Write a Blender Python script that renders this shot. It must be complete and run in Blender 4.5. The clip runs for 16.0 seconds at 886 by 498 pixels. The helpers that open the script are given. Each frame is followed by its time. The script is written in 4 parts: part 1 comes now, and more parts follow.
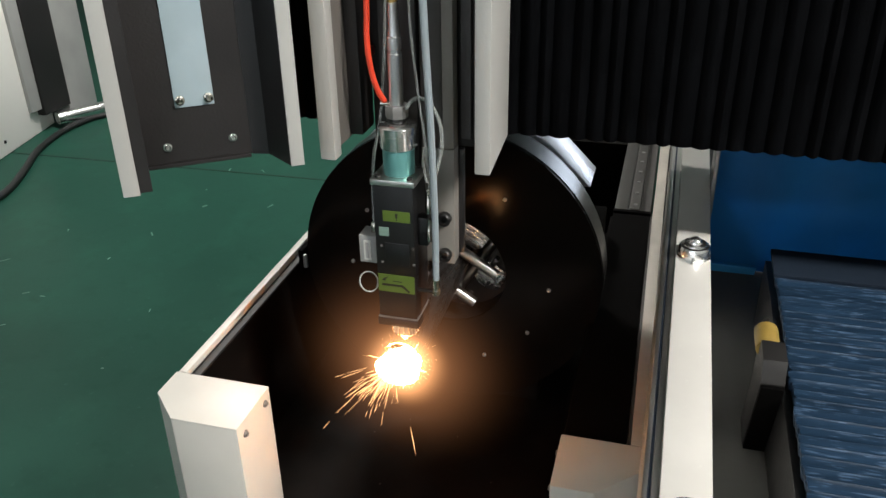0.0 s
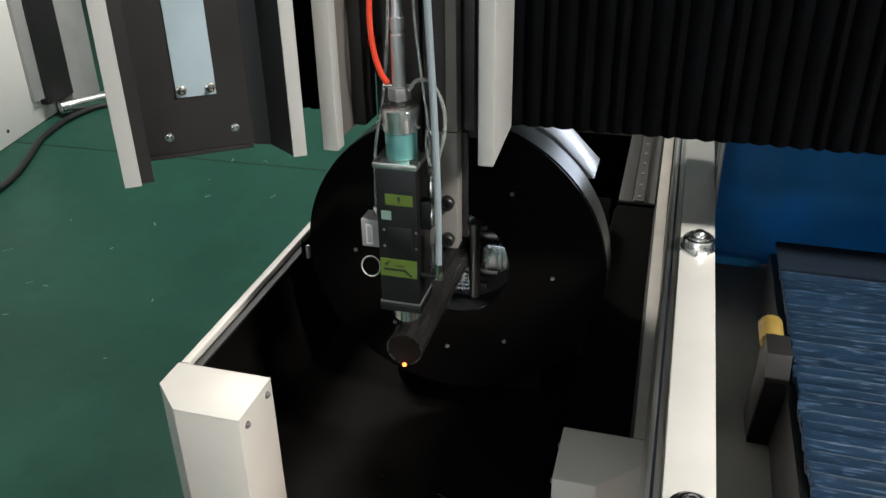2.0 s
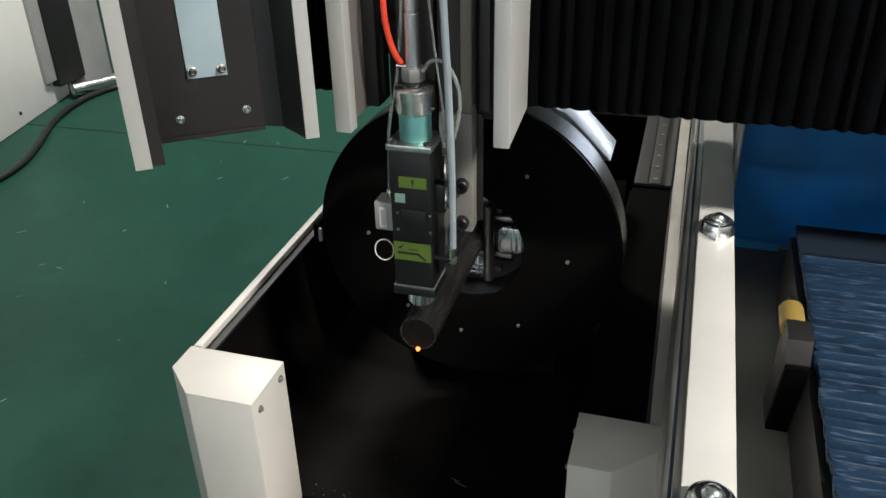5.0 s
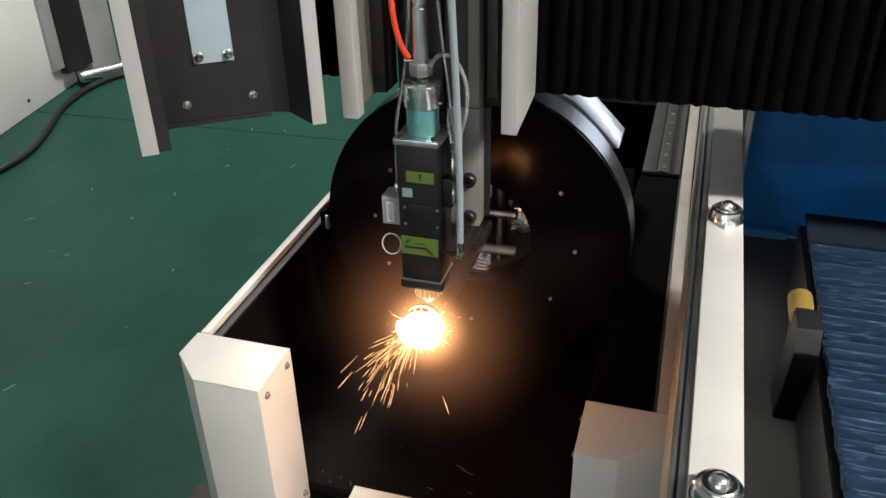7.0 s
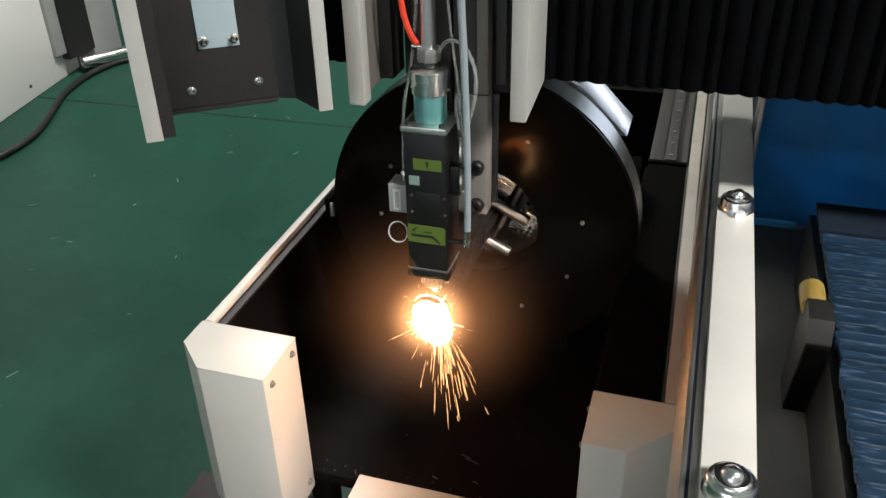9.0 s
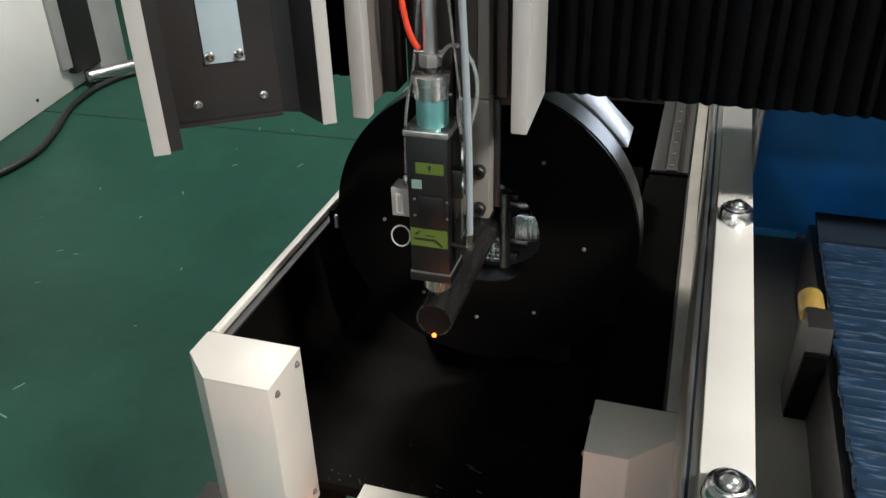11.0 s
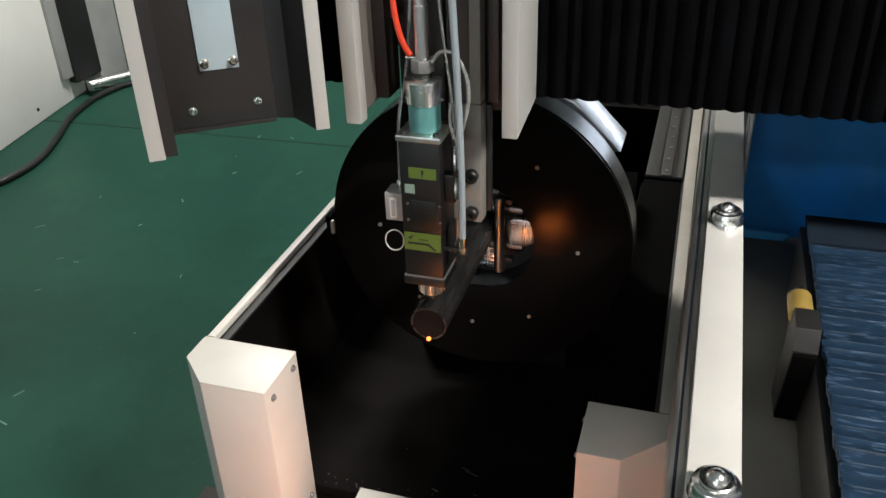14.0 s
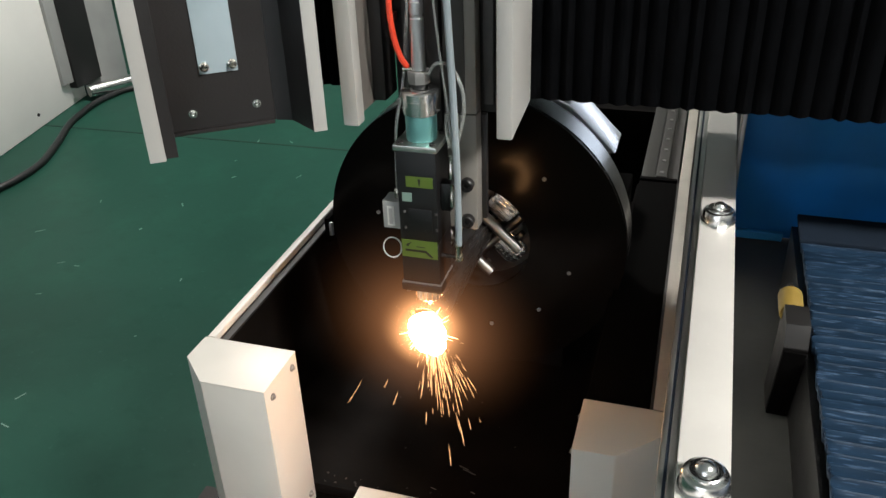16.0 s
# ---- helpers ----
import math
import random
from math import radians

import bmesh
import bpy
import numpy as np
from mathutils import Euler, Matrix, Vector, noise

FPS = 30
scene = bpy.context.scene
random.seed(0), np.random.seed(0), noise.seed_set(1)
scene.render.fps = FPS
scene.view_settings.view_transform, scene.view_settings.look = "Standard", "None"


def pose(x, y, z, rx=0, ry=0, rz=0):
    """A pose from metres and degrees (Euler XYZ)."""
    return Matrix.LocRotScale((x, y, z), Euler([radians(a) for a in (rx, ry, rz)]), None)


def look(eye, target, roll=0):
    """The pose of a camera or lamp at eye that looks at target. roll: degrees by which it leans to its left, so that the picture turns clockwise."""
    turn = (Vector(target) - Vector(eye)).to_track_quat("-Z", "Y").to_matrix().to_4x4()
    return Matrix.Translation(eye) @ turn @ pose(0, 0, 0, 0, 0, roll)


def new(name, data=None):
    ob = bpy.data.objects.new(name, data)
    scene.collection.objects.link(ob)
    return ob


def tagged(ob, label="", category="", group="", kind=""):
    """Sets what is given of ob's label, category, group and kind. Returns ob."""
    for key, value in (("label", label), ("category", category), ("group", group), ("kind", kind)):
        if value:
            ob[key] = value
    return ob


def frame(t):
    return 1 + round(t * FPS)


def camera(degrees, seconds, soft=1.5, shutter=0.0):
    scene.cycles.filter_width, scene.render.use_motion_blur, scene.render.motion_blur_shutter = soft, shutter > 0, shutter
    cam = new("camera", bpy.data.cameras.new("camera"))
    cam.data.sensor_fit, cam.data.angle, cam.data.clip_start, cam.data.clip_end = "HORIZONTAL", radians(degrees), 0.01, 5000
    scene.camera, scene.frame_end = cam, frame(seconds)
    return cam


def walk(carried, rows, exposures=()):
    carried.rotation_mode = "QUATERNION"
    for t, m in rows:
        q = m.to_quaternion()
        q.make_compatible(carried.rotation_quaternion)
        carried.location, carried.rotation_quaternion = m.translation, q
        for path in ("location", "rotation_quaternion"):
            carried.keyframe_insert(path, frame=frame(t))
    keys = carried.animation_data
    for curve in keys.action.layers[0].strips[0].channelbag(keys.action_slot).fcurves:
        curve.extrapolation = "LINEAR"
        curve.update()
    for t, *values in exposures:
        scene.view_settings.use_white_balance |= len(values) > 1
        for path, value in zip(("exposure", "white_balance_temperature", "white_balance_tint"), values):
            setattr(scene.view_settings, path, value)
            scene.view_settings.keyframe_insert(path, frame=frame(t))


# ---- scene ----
cam = camera(55.1, 16.0)
PATH = [
    (0, (0.43, -1.256, 2.016), (-0.05, 0.445, 1.08), -1.0),
    (0.5, (0.434, -1.251, 2.014), (-0.055, 0.445, 1.074), -1.2),
    (1, (0.43, -1.252, 2.015), (-0.051, 0.443, 1.069), -0.9),
    (1.5, (0.431, -1.254, 2.016), (-0.047, 0.441, 1.068), -0.8),
    (2, (0.428, -1.249, 2.014), (-0.056, 0.44, 1.059), -0.9),
    (2.5, (0.426, -1.247, 2.012), (-0.061, 0.439, 1.053), -1.0),
    (3, (0.429, -1.241, 2.01), (-0.063, 0.441, 1.045), -1.1),
    (3.5, (0.432, -1.236, 2.008), (-0.066, 0.44, 1.038), -1.2),
    (4, (0.424, -1.237, 2.011), (-0.074, 0.437, 1.037), -1.2),
    (6.5, (0.417, -1.222, 1.999), (-0.103, 0.421, 0.985), -1.5),
    (7, (0.418, -1.229, 2.001), (-0.101, 0.416, 0.987), -1.4),
    (7.5, (0.414, -1.228, 1.999), (-0.111, 0.41, 0.979), -1.4),
    (8, (0.412, -1.222, 1.998), (-0.112, 0.411, 0.968), -1.3),
    (8.5, (0.405, -1.218, 1.994), (-0.113, 0.412, 0.958), -1.2),
    (9, (0.405, -1.218, 1.995), (-0.114, 0.41, 0.956), -1.3),
    (11.5, (0.416, -1.236, 2.004), (-0.119, 0.407, 0.996), -1.8),
    (12, (0.42, -1.237, 2.004), (-0.116, 0.408, 1.002), -1.9),
    (12.5, (0.426, -1.237, 2.004), (-0.111, 0.409, 1.002), -1.9),
    (13, (0.428, -1.241, 2.002), (-0.112, 0.402, 0.997), -1.9),
    (13.5, (0.432, -1.245, 2.006), (-0.107, 0.399, 1.003), -2.0),
    (14, (0.432, -1.245, 2.005), (-0.106, 0.401, 1.005), -2.0),
    (14.5, (0.431, -1.248, 2.008), (-0.112, 0.399, 1.011), -2.0),
    (15, (0.436, -1.255, 2.01), (-0.108, 0.397, 1.022), -2.1),
    (15.5, (0.445, -1.259, 2.012), (-0.099, 0.394, 1.025), -2.4),
    (16, (0.445, -1.266, 2.009), (-0.094, 0.385, 1.018), -2.2),
]
walk(cam, [(t, look(eye, target, roll)) for t, eye, target, roll in PATH])

# ---- world and lights ----
ZB = 0.34            # height of the machine's datum over the shop floor
FLOOR = -ZB
world = bpy.data.worlds.new("hall_world")
scene.world = world
world.use_nodes = True
world.node_tree.nodes["Background"].inputs[0].default_value = (0.75, 0.85, 1.0, 1)
world.node_tree.nodes["Background"].inputs[1].default_value = 0.05
scene.view_settings.exposure = 0.0


def area_lamp(x, y, z, sx, sy, watts, colour=(1.0, 0.97, 0.92), spread=180):
    d = bpy.data.lights.new("hall_light", "AREA")
    d.shape, d.size, d.size_y, d.energy, d.color = "RECTANGLE", sx, sy, watts, colour
    d.spread = radians(spread)
    ob = new("hall_light", d)
    ob.location = (x, y, z + ZB)
    return ob


LAMPS = [(3.2, -1.65, 440), (0.9, -4.6, 26), (-1.9, 3.4, 225), (0.9, 2.0, 9)]
for lx, ly, watts in LAMPS:
    area_lamp(lx, ly, 4.05, 1.2, 0.3, watts)
# daylight-coloured fill in the opening of the south window, both added out of view
south = area_lamp(-1.5, -7.95, 1.9, 5.0, 2.0, 32, (0.90, 0.95, 1.0))
south.rotation_euler = (radians(90), 0, 0)


# ---- materials ----
def material(name, colour, rough=0.5, metal=0.0, vary=0.25, scale=8.0, bump=0.0, bump_scale=120.0, spot=0.0, streak=None, spec=0.5, spot_at=0.66):
    m = bpy.data.materials.new(name)
    m.use_nodes = True
    nt = m.node_tree
    bsdf = nt.nodes["Principled BSDF"]
    tc = nt.nodes.new("ShaderNodeTexCoord")
    mp = nt.nodes.new("ShaderNodeMapping")
    nt.links.new(tc.outputs["Object"], mp.inputs[0])
    if streak:
        mp.inputs["Scale"].default_value = streak
    n1 = nt.nodes.new("ShaderNodeTexNoise")
    n1.inputs["Scale"].default_value, n1.inputs["Detail"].default_value = scale, 5
    n2 = nt.nodes.new("ShaderNodeTexNoise")
    n2.inputs["Scale"].default_value, n2.inputs["Detail"].default_value = bump_scale, 3
    for n in (n1, n2):
        nt.links.new(mp.outputs[0], n.inputs["Vector"])
    ramp = nt.nodes.new("ShaderNodeValToRGB")
    a = [c * (1 - vary) for c in colour]
    b = [min(1, c * (1 + vary)) for c in colour]
    ramp.color_ramp.elements[0].position, ramp.color_ramp.elements[1].position = 0.3, 0.7
    ramp.color_ramp.elements[0].color, ramp.color_ramp.elements[1].color = (*a, 1), (*b, 1)
    nt.links.new(n1.outputs[0], ramp.inputs[0])
    out = ramp.outputs[0]
    if spot:
        r2 = nt.nodes.new("ShaderNodeValToRGB")
        r2.color_ramp.elements[0].position, r2.color_ramp.elements[1].position = spot_at, spot_at + 0.08
        nt.links.new(n2.outputs[0], r2.inputs[0])
        mix = nt.nodes.new("ShaderNodeMixRGB")
        mix.inputs[2].default_value = (*[min(1, c * (1 + spot) + 0.02 * spot) for c in colour], 1)
        nt.links.new(r2.outputs[0], mix.inputs[0])
        nt.links.new(out, mix.inputs[1])
        out = mix.outputs[0]
    nt.links.new(out, bsdf.inputs["Base Color"])
    bsdf.inputs["Metallic"].default_value = metal
    rr = nt.nodes.new("ShaderNodeMapRange")
    rr.inputs["To Min"].default_value, rr.inputs["To Max"].default_value = max(0.02, rough - 0.12), min(1, rough + 0.12)
    nt.links.new(n1.outputs[0], rr.inputs[0])
    nt.links.new(rr.outputs[0], bsdf.inputs["Roughness"])
    bsdf.inputs["Specular IOR Level"].default_value = spec
    if bump:
        bp = nt.nodes.new("ShaderNodeBump")
        bp.inputs["Strength"].default_value, bp.inputs["Distance"].default_value = bump, 0.002
        nt.links.new(n2.outputs[0], bp.inputs["Height"])
        nt.links.new(bp.outputs[0], bsdf.inputs["Normal"])
    return m


def glow(name, colour, strength):
    m = bpy.data.materials.new(name)
    m.use_nodes = True
    b = m.node_tree.nodes["Principled BSDF"]
    b.inputs["Base Color"].default_value = (0, 0, 0, 1)
    b.inputs["Emission Color"].default_value = (*colour, 1)
    b.inputs["Emission Strength"].default_value = strength
    return m


def clear(name, colour, rough=0.15, mixin=0.5):
    m = bpy.data.materials.new(name)
    m.use_nodes = True
    b = m.node_tree.nodes["Principled BSDF"]
    b.inputs["Base Color"].default_value = (*colour, 1)
    b.inputs["Roughness"].default_value = rough
    b.inputs["Transmission Weight"].default_value = mixin
    b.inputs["IOR"].default_value = 1.3
    return m


def floor_paint(name):
    """Green epoxy with cloudy wear, darker traffic marks and fine pale speckle."""
    m = material(name, (0.0165, 0.063, 0.045), 0.42, 0, 0.14, 1.1, 0.12, 38, 0.2, spec=0.08)
    nt = m.node_tree
    bsdf = nt.nodes["Principled BSDF"]
    base = bsdf.inputs["Base Color"].links[0].from_socket
    tc = nt.nodes.new("ShaderNodeTexCoord")
    for scale, lo, hi, colour, amount, squeeze in (
            (3.4, 0.50, 0.74, (0.024, 0.098, 0.066), 0.4, (1.0, 0.8, 1)),
            (9.0, 0.54, 0.78, (0.009, 0.044, 0.030), 0.5, (0.8, 1.0, 1)),
            (150.0, 0.70, 0.76, (0.12, 0.22, 0.17), 0.45, (1, 1, 1))):
        mp = nt.nodes.new("ShaderNodeMapping")
        mp.inputs["Scale"].default_value = squeeze
        mp.inputs["Rotation"].default_value = (0, 0, 0.6)
        nz = nt.nodes.new("ShaderNodeTexNoise")
        nz.inputs["Scale"].default_value, nz.inputs["Detail"].default_value, nz.inputs["Roughness"].default_value = scale, 6, 0.62
        mr = nt.nodes.new("ShaderNodeMapRange")
        mr.inputs["From Min"].default_value, mr.inputs["From Max"].default_value = lo, hi
        mr.inputs["To Min"].default_value, mr.inputs["To Max"].default_value = 0.0, amount
        mix = nt.nodes.new("ShaderNodeMixRGB")
        mix.inputs[2].default_value = (*colour, 1)
        nt.links.new(tc.outputs["Object"], mp.inputs[0])
        nt.links.new(mp.outputs[0], nz.inputs["Vector"])
        nt.links.new(nz.outputs[0], mr.inputs[0])
        nt.links.new(mr.outputs[0], mix.inputs[0])
        nt.links.new(base, mix.inputs[1])
        base = mix.outputs[0]
    nt.links.new(base, bsdf.inputs["Base Color"])
    return m


M_FLOOR = floor_paint("green_epoxy")
M_CRACK = material("floor_joint", (0.008, 0.03, 0.02), 0.8)
M_SCUFF = material("pale_scuff", (0.15, 0.24, 0.19), 0.6)
M_WALL = material("hall_wall_paint", (0.70, 0.71, 0.69), 0.7, 0, 0.06, 1.5, 0.1, 60)
M_CEIL = material("ceiling_sheet", (0.76, 0.77, 0.78), 0.7, 0, 0.08, 2)
M_WHITE = material("white_powder_coat", (0.66, 0.63, 0.575), 0.42, 0, 0.05, 5, 0.12, 260)
# white coat of flanges and folded edges, their weaker light put into the colour
M_EDGE = material("shaded_white_powder_coat", (0.42, 0.415, 0.395), 0.42, 0, 0.05, 5, 0.12, 260)
M_CAB = material("bright_white_paint", (0.86, 0.84, 0.80), 0.5, 0, 0.03, 3, 0.08, 200)
M_GREY = material("grey_powder_coat", (0.34, 0.34, 0.33), 0.45, 0, 0.08, 6, 0.12, 220)
M_DARK = material("charcoal_powder_coat", (0.0150, 0.0132, 0.0132), 0.5, 0, 0.2, 6, 0.2, 240)
M_BLACK = material("black_paint", (0.008, 0.0078, 0.008), 0.42, 0, 0.4, 7, 0.2, 140, 0.8)
M_TROUGH = material("sooty_trough_steel", (0.0044, 0.0037, 0.0034), 0.75, 0, 0.6, 6, 0.3, 60, 0.1, spec=0.05)
M_DISC = material("black_gloss_disc", (0.0036, 0.0032, 0.0030), 0.12, 0, 0.3, 5, 0.05, 90, spec=0.032)
M_COVER = material("matte_black_way_cover", (0.0022, 0.0020, 0.0020), 0.8, 0, 0.4, 9, 0.2, 200, spec=0.03)
M_SLAG = material("burnt_slag", (0.026, 0.021, 0.018), 0.6, 0.2, 0.5, 60)
M_LEDGE = material("grey_primer", (0.017, 0.017, 0.0175), 0.6, 0, 0.2, 9, 0.1, 120)
M_STRIP = material("satin_steel_strip", (0.46, 0.435, 0.39), 0.45, 0.3, 0.12, 9, 0.06, 90)
M_LEVER = material("blackened_steel", (0.015, 0.014, 0.0135), 0.5, 0.1, 0.15, 10, 0.1, 120)
M_SEAM = material("slate_blue_seam", (0.030, 0.042, 0.072), 0.5)
M_STEEL = material("turned_steel", (0.66, 0.67, 0.69), 0.33, 1.0, 0.2, 10, 0.05, 150)
M_RIM = material("dark_turned_steel", (0.27, 0.28, 0.30), 0.22, 1.0, 0.3, 6, 0.05, 150)
M_CHROME = material("polished_steel", (0.88, 0.87, 0.86), 0.24, 1.0, 0.1, 12)
M_ALU = material("brushed_aluminium", (0.72, 0.70, 0.66), 0.36, 1.0, 0.1, 14, 0.08, 90, 0, (6, 0.4, 6))
M_RAIL = material("satin_white_rail", (0.84, 0.81, 0.76), 0.34, 0.32, 0.06, 5, 0.08, 100, 0.05)
M_DULL = material("dull_machined_steel", (0.27, 0.265, 0.26), 0.42, 0.6, 0.15, 12, 0.05, 80)
M_GUIDE = material("oiled_guide_steel", (0.060, 0.057, 0.054), 0.45, 0.4, 0.15, 12, 0.05, 80)
M_BELLOWS = material("black_bellows_fabric", (0.0036, 0.0039, 0.0047), 0.8, 0, 0.3, 12, 0.3, 320, spec=0.04)
M_FILM = material("pale_blue_film", (0.42, 0.52, 0.57), 0.35, 0.2, 0.08, 9, 0.1, 70)
M_BLUE = material("blue_tarp_fabric", (0.012, 0.19, 0.43), 0.6, 0, 0.18, 5, 0.25, 200)
M_LAMEL = material("blue_film_steel_lamella", (0.0082, 0.0235, 0.048), 0.46, 0.1, 0.40, 6, 0.25, 30, 1.5, (1.0, 8, 8), spec=0.34, spot_at=0.57)
lam = M_LAMEL.node_tree
info, spread = lam.nodes.new("ShaderNodeObjectInfo"), lam.nodes.new("ShaderNodeVectorMath")
spread.operation = "MULTIPLY"
spread.inputs[1].default_value = (37.0, 61.0, 23.0)
lam.links.new(info.outputs["Random"], spread.inputs[0])
lam.links.new(spread.outputs[0], lam.nodes["Mapping"].inputs["Location"])
M_CONC = material("grey_table_bed", (0.058, 0.060, 0.057), 0.6, 0, 0.2, 7, 0.2, 80)
M_HEAD = material("black_anodised_head", (0.0054, 0.0053, 0.0057), 0.42, 0, 0.2, 9, 0.1, 200)
M_TEAL = material("teal_anodised", (0.12, 0.32, 0.31), 0.32, 0.35, 0.06, 10)
M_PLATE = material("slate_blue_plate", (0.008, 0.014, 0.024), 0.8, 0, 0.2, 10, 0.1, 90, spec=0.15)
M_LIME = material("lime_sticker", (0.088, 0.142, 0.019), 0.5, 0, 0.08, 30)
M_PALEGREEN = material("pale_green_sticker", (0.20, 0.30, 0.25), 0.5, 0, 0.05, 30)
M_PRINT = material("black_print", (0.012, 0.014, 0.008), 0.6)
M_PAPER = material("white_label", (0.6, 0.6, 0.57), 0.6, 0, 0.05, 30)
M_RED = material("red_hose", (0.62, 0.05, 0.02), 0.35, 0, 0.1, 20)
M_YELLOW = material("yellow_plastic", (0.27, 0.18, 0.04), 0.5, 0, 0.1, 18, 0.1, 120)
M_CABLE = material("black_rubber", (0.012, 0.013, 0.013), 0.5, 0, 0.2, 20)
M_TUBE = material("dark_steel_tube", (0.085, 0.080, 0.076), 0.28, 0.8, 0.35, 18, 0.08, 90, 0, (4, 0.6, 4))
# bore lining, far darker than the tube's outside
M_TUBEIN = material("dark_tube_bore", (0.011, 0.008, 0.007), 0.7, 0.0, 0.35, 18, spec=0.05)
M_PALEBLUE = clear("pale_blue_hose", (0.37, 0.43, 0.46), 0.3, 0.35)
M_CLEAR = clear("clear_hose", (0.72, 0.75, 0.72), 0.12, 0.75)
M_BRASS = material("nickel_fitting", (0.55, 0.52, 0.46), 0.25, 1.0, 0.15, 30)
M_SKY = glow("daylight", (0.80, 0.88, 1.0), 3.0)
M_LAMP = glow("lamp_diffuser", (1.0, 0.97, 0.92), 7)
M_CORE = glow("laser_core", (1.0, 0.50, 0.20), 50)
M_TONGUE = glow("white_hot_spatter", (1.0, 0.55, 0.22), 9)
M_SPARK = glow("hot_spark", (1.0, 0.50, 0.20), 3.2)


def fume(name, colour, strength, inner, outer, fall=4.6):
    """Painted bloom: a see-through shell whose faint glow thins with distance from the flare."""
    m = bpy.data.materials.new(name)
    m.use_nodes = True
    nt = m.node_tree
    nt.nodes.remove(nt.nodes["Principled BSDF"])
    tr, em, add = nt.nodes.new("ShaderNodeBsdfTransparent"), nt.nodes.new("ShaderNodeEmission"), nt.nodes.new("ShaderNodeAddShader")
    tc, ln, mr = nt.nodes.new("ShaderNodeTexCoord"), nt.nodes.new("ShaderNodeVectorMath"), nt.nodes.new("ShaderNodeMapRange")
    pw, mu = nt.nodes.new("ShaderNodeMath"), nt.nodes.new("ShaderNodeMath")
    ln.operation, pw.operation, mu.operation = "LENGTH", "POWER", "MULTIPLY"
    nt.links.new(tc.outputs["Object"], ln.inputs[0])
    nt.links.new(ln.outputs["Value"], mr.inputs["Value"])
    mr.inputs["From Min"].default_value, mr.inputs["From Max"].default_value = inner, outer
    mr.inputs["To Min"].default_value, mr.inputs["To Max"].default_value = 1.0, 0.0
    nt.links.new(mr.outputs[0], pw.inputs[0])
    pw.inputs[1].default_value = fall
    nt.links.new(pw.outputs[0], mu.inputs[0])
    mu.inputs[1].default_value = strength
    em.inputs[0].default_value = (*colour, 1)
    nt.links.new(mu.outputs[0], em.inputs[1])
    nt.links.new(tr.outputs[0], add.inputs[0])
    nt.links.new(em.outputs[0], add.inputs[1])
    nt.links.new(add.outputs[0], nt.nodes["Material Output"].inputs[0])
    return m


# wide warm haze and tight bloom of the flare, painted as emission
M_BLOOM = fume("painted_bloom", (1.0, 0.41, 0.17), 0.30, 0.030, 0.30, 3.8)
M_HALO = fume("painted_halo", (1.0, 0.45, 0.17), 2.6, 0.028, 0.105, 3.3)
M_HOT = glow("hot_cut_edge", (1.0, 0.24, 0.04), 650)
M_EMBER = glow("orange_ember", (1.0, 0.17, 0.035), 5)
M_BROWN_GREY = material("brown_grey_paint", (0.075, 0.066, 0.058), 0.5, 0, 0.12, 9, 0.1, 120)
M_BROWN = material("brown_primer", (0.024, 0.017, 0.014), 0.6, 0, 0.2, 8)


# ---- mesh tools (heights over the machine's datum) ----
def bm_box(bm, x0, x1, y0, y1, z0, z1, bevel=0.0):
    r = bmesh.ops.create_cube(bm, size=1)
    vs = r["verts"]
    for v in vs:
        v.co = Vector(((x0 + x1) / 2 + v.co.x * (x1 - x0), (y0 + y1) / 2 + v.co.y * (y1 - y0), (z0 + z1) / 2 + v.co.z * (z1 - z0)))
    if bevel:
        es = list({e for v in vs for e in v.link_edges})
        bmesh.ops.bevel(bm, geom=es, offset=bevel, segments=2, affect="EDGES", profile=0.6)
    return bm


def box(x0, x1, y0, y1, z0, z1, bevel=0.0):
    return bm_box(bmesh.new(), x0, x1, y0, y1, z0, z1, bevel)


def prism(points, axis, a, b, bevel=0.0):
    """A straight prism over a flat outline: axis 'x' takes (y, z), 'y' takes (x, z), 'z' takes (x, y)."""
    bm = bmesh.new()

    def at(p, d):
        return {"x": (d, p[0], p[1]), "y": (p[0], d, p[1]), "z": (p[0], p[1], d)}[axis]
    lo = [bm.verts.new(at(p, a)) for p in points]
    hi = [bm.verts.new(at(p, b)) for p in points]
    n = len(points)
    bm.faces.new(lo)
    bm.faces.new(hi[::-1])
    for i in range(n):
        bm.faces.new((lo[i], hi[i], hi[(i + 1) % n], lo[(i + 1) % n]))
    bmesh.ops.recalc_face_normals(bm, faces=bm.faces)
    if bevel:
        bmesh.ops.bevel(bm, geom=list(bm.edges), offset=bevel, segments=2, affect="EDGES", profile=0.6)
    return bm


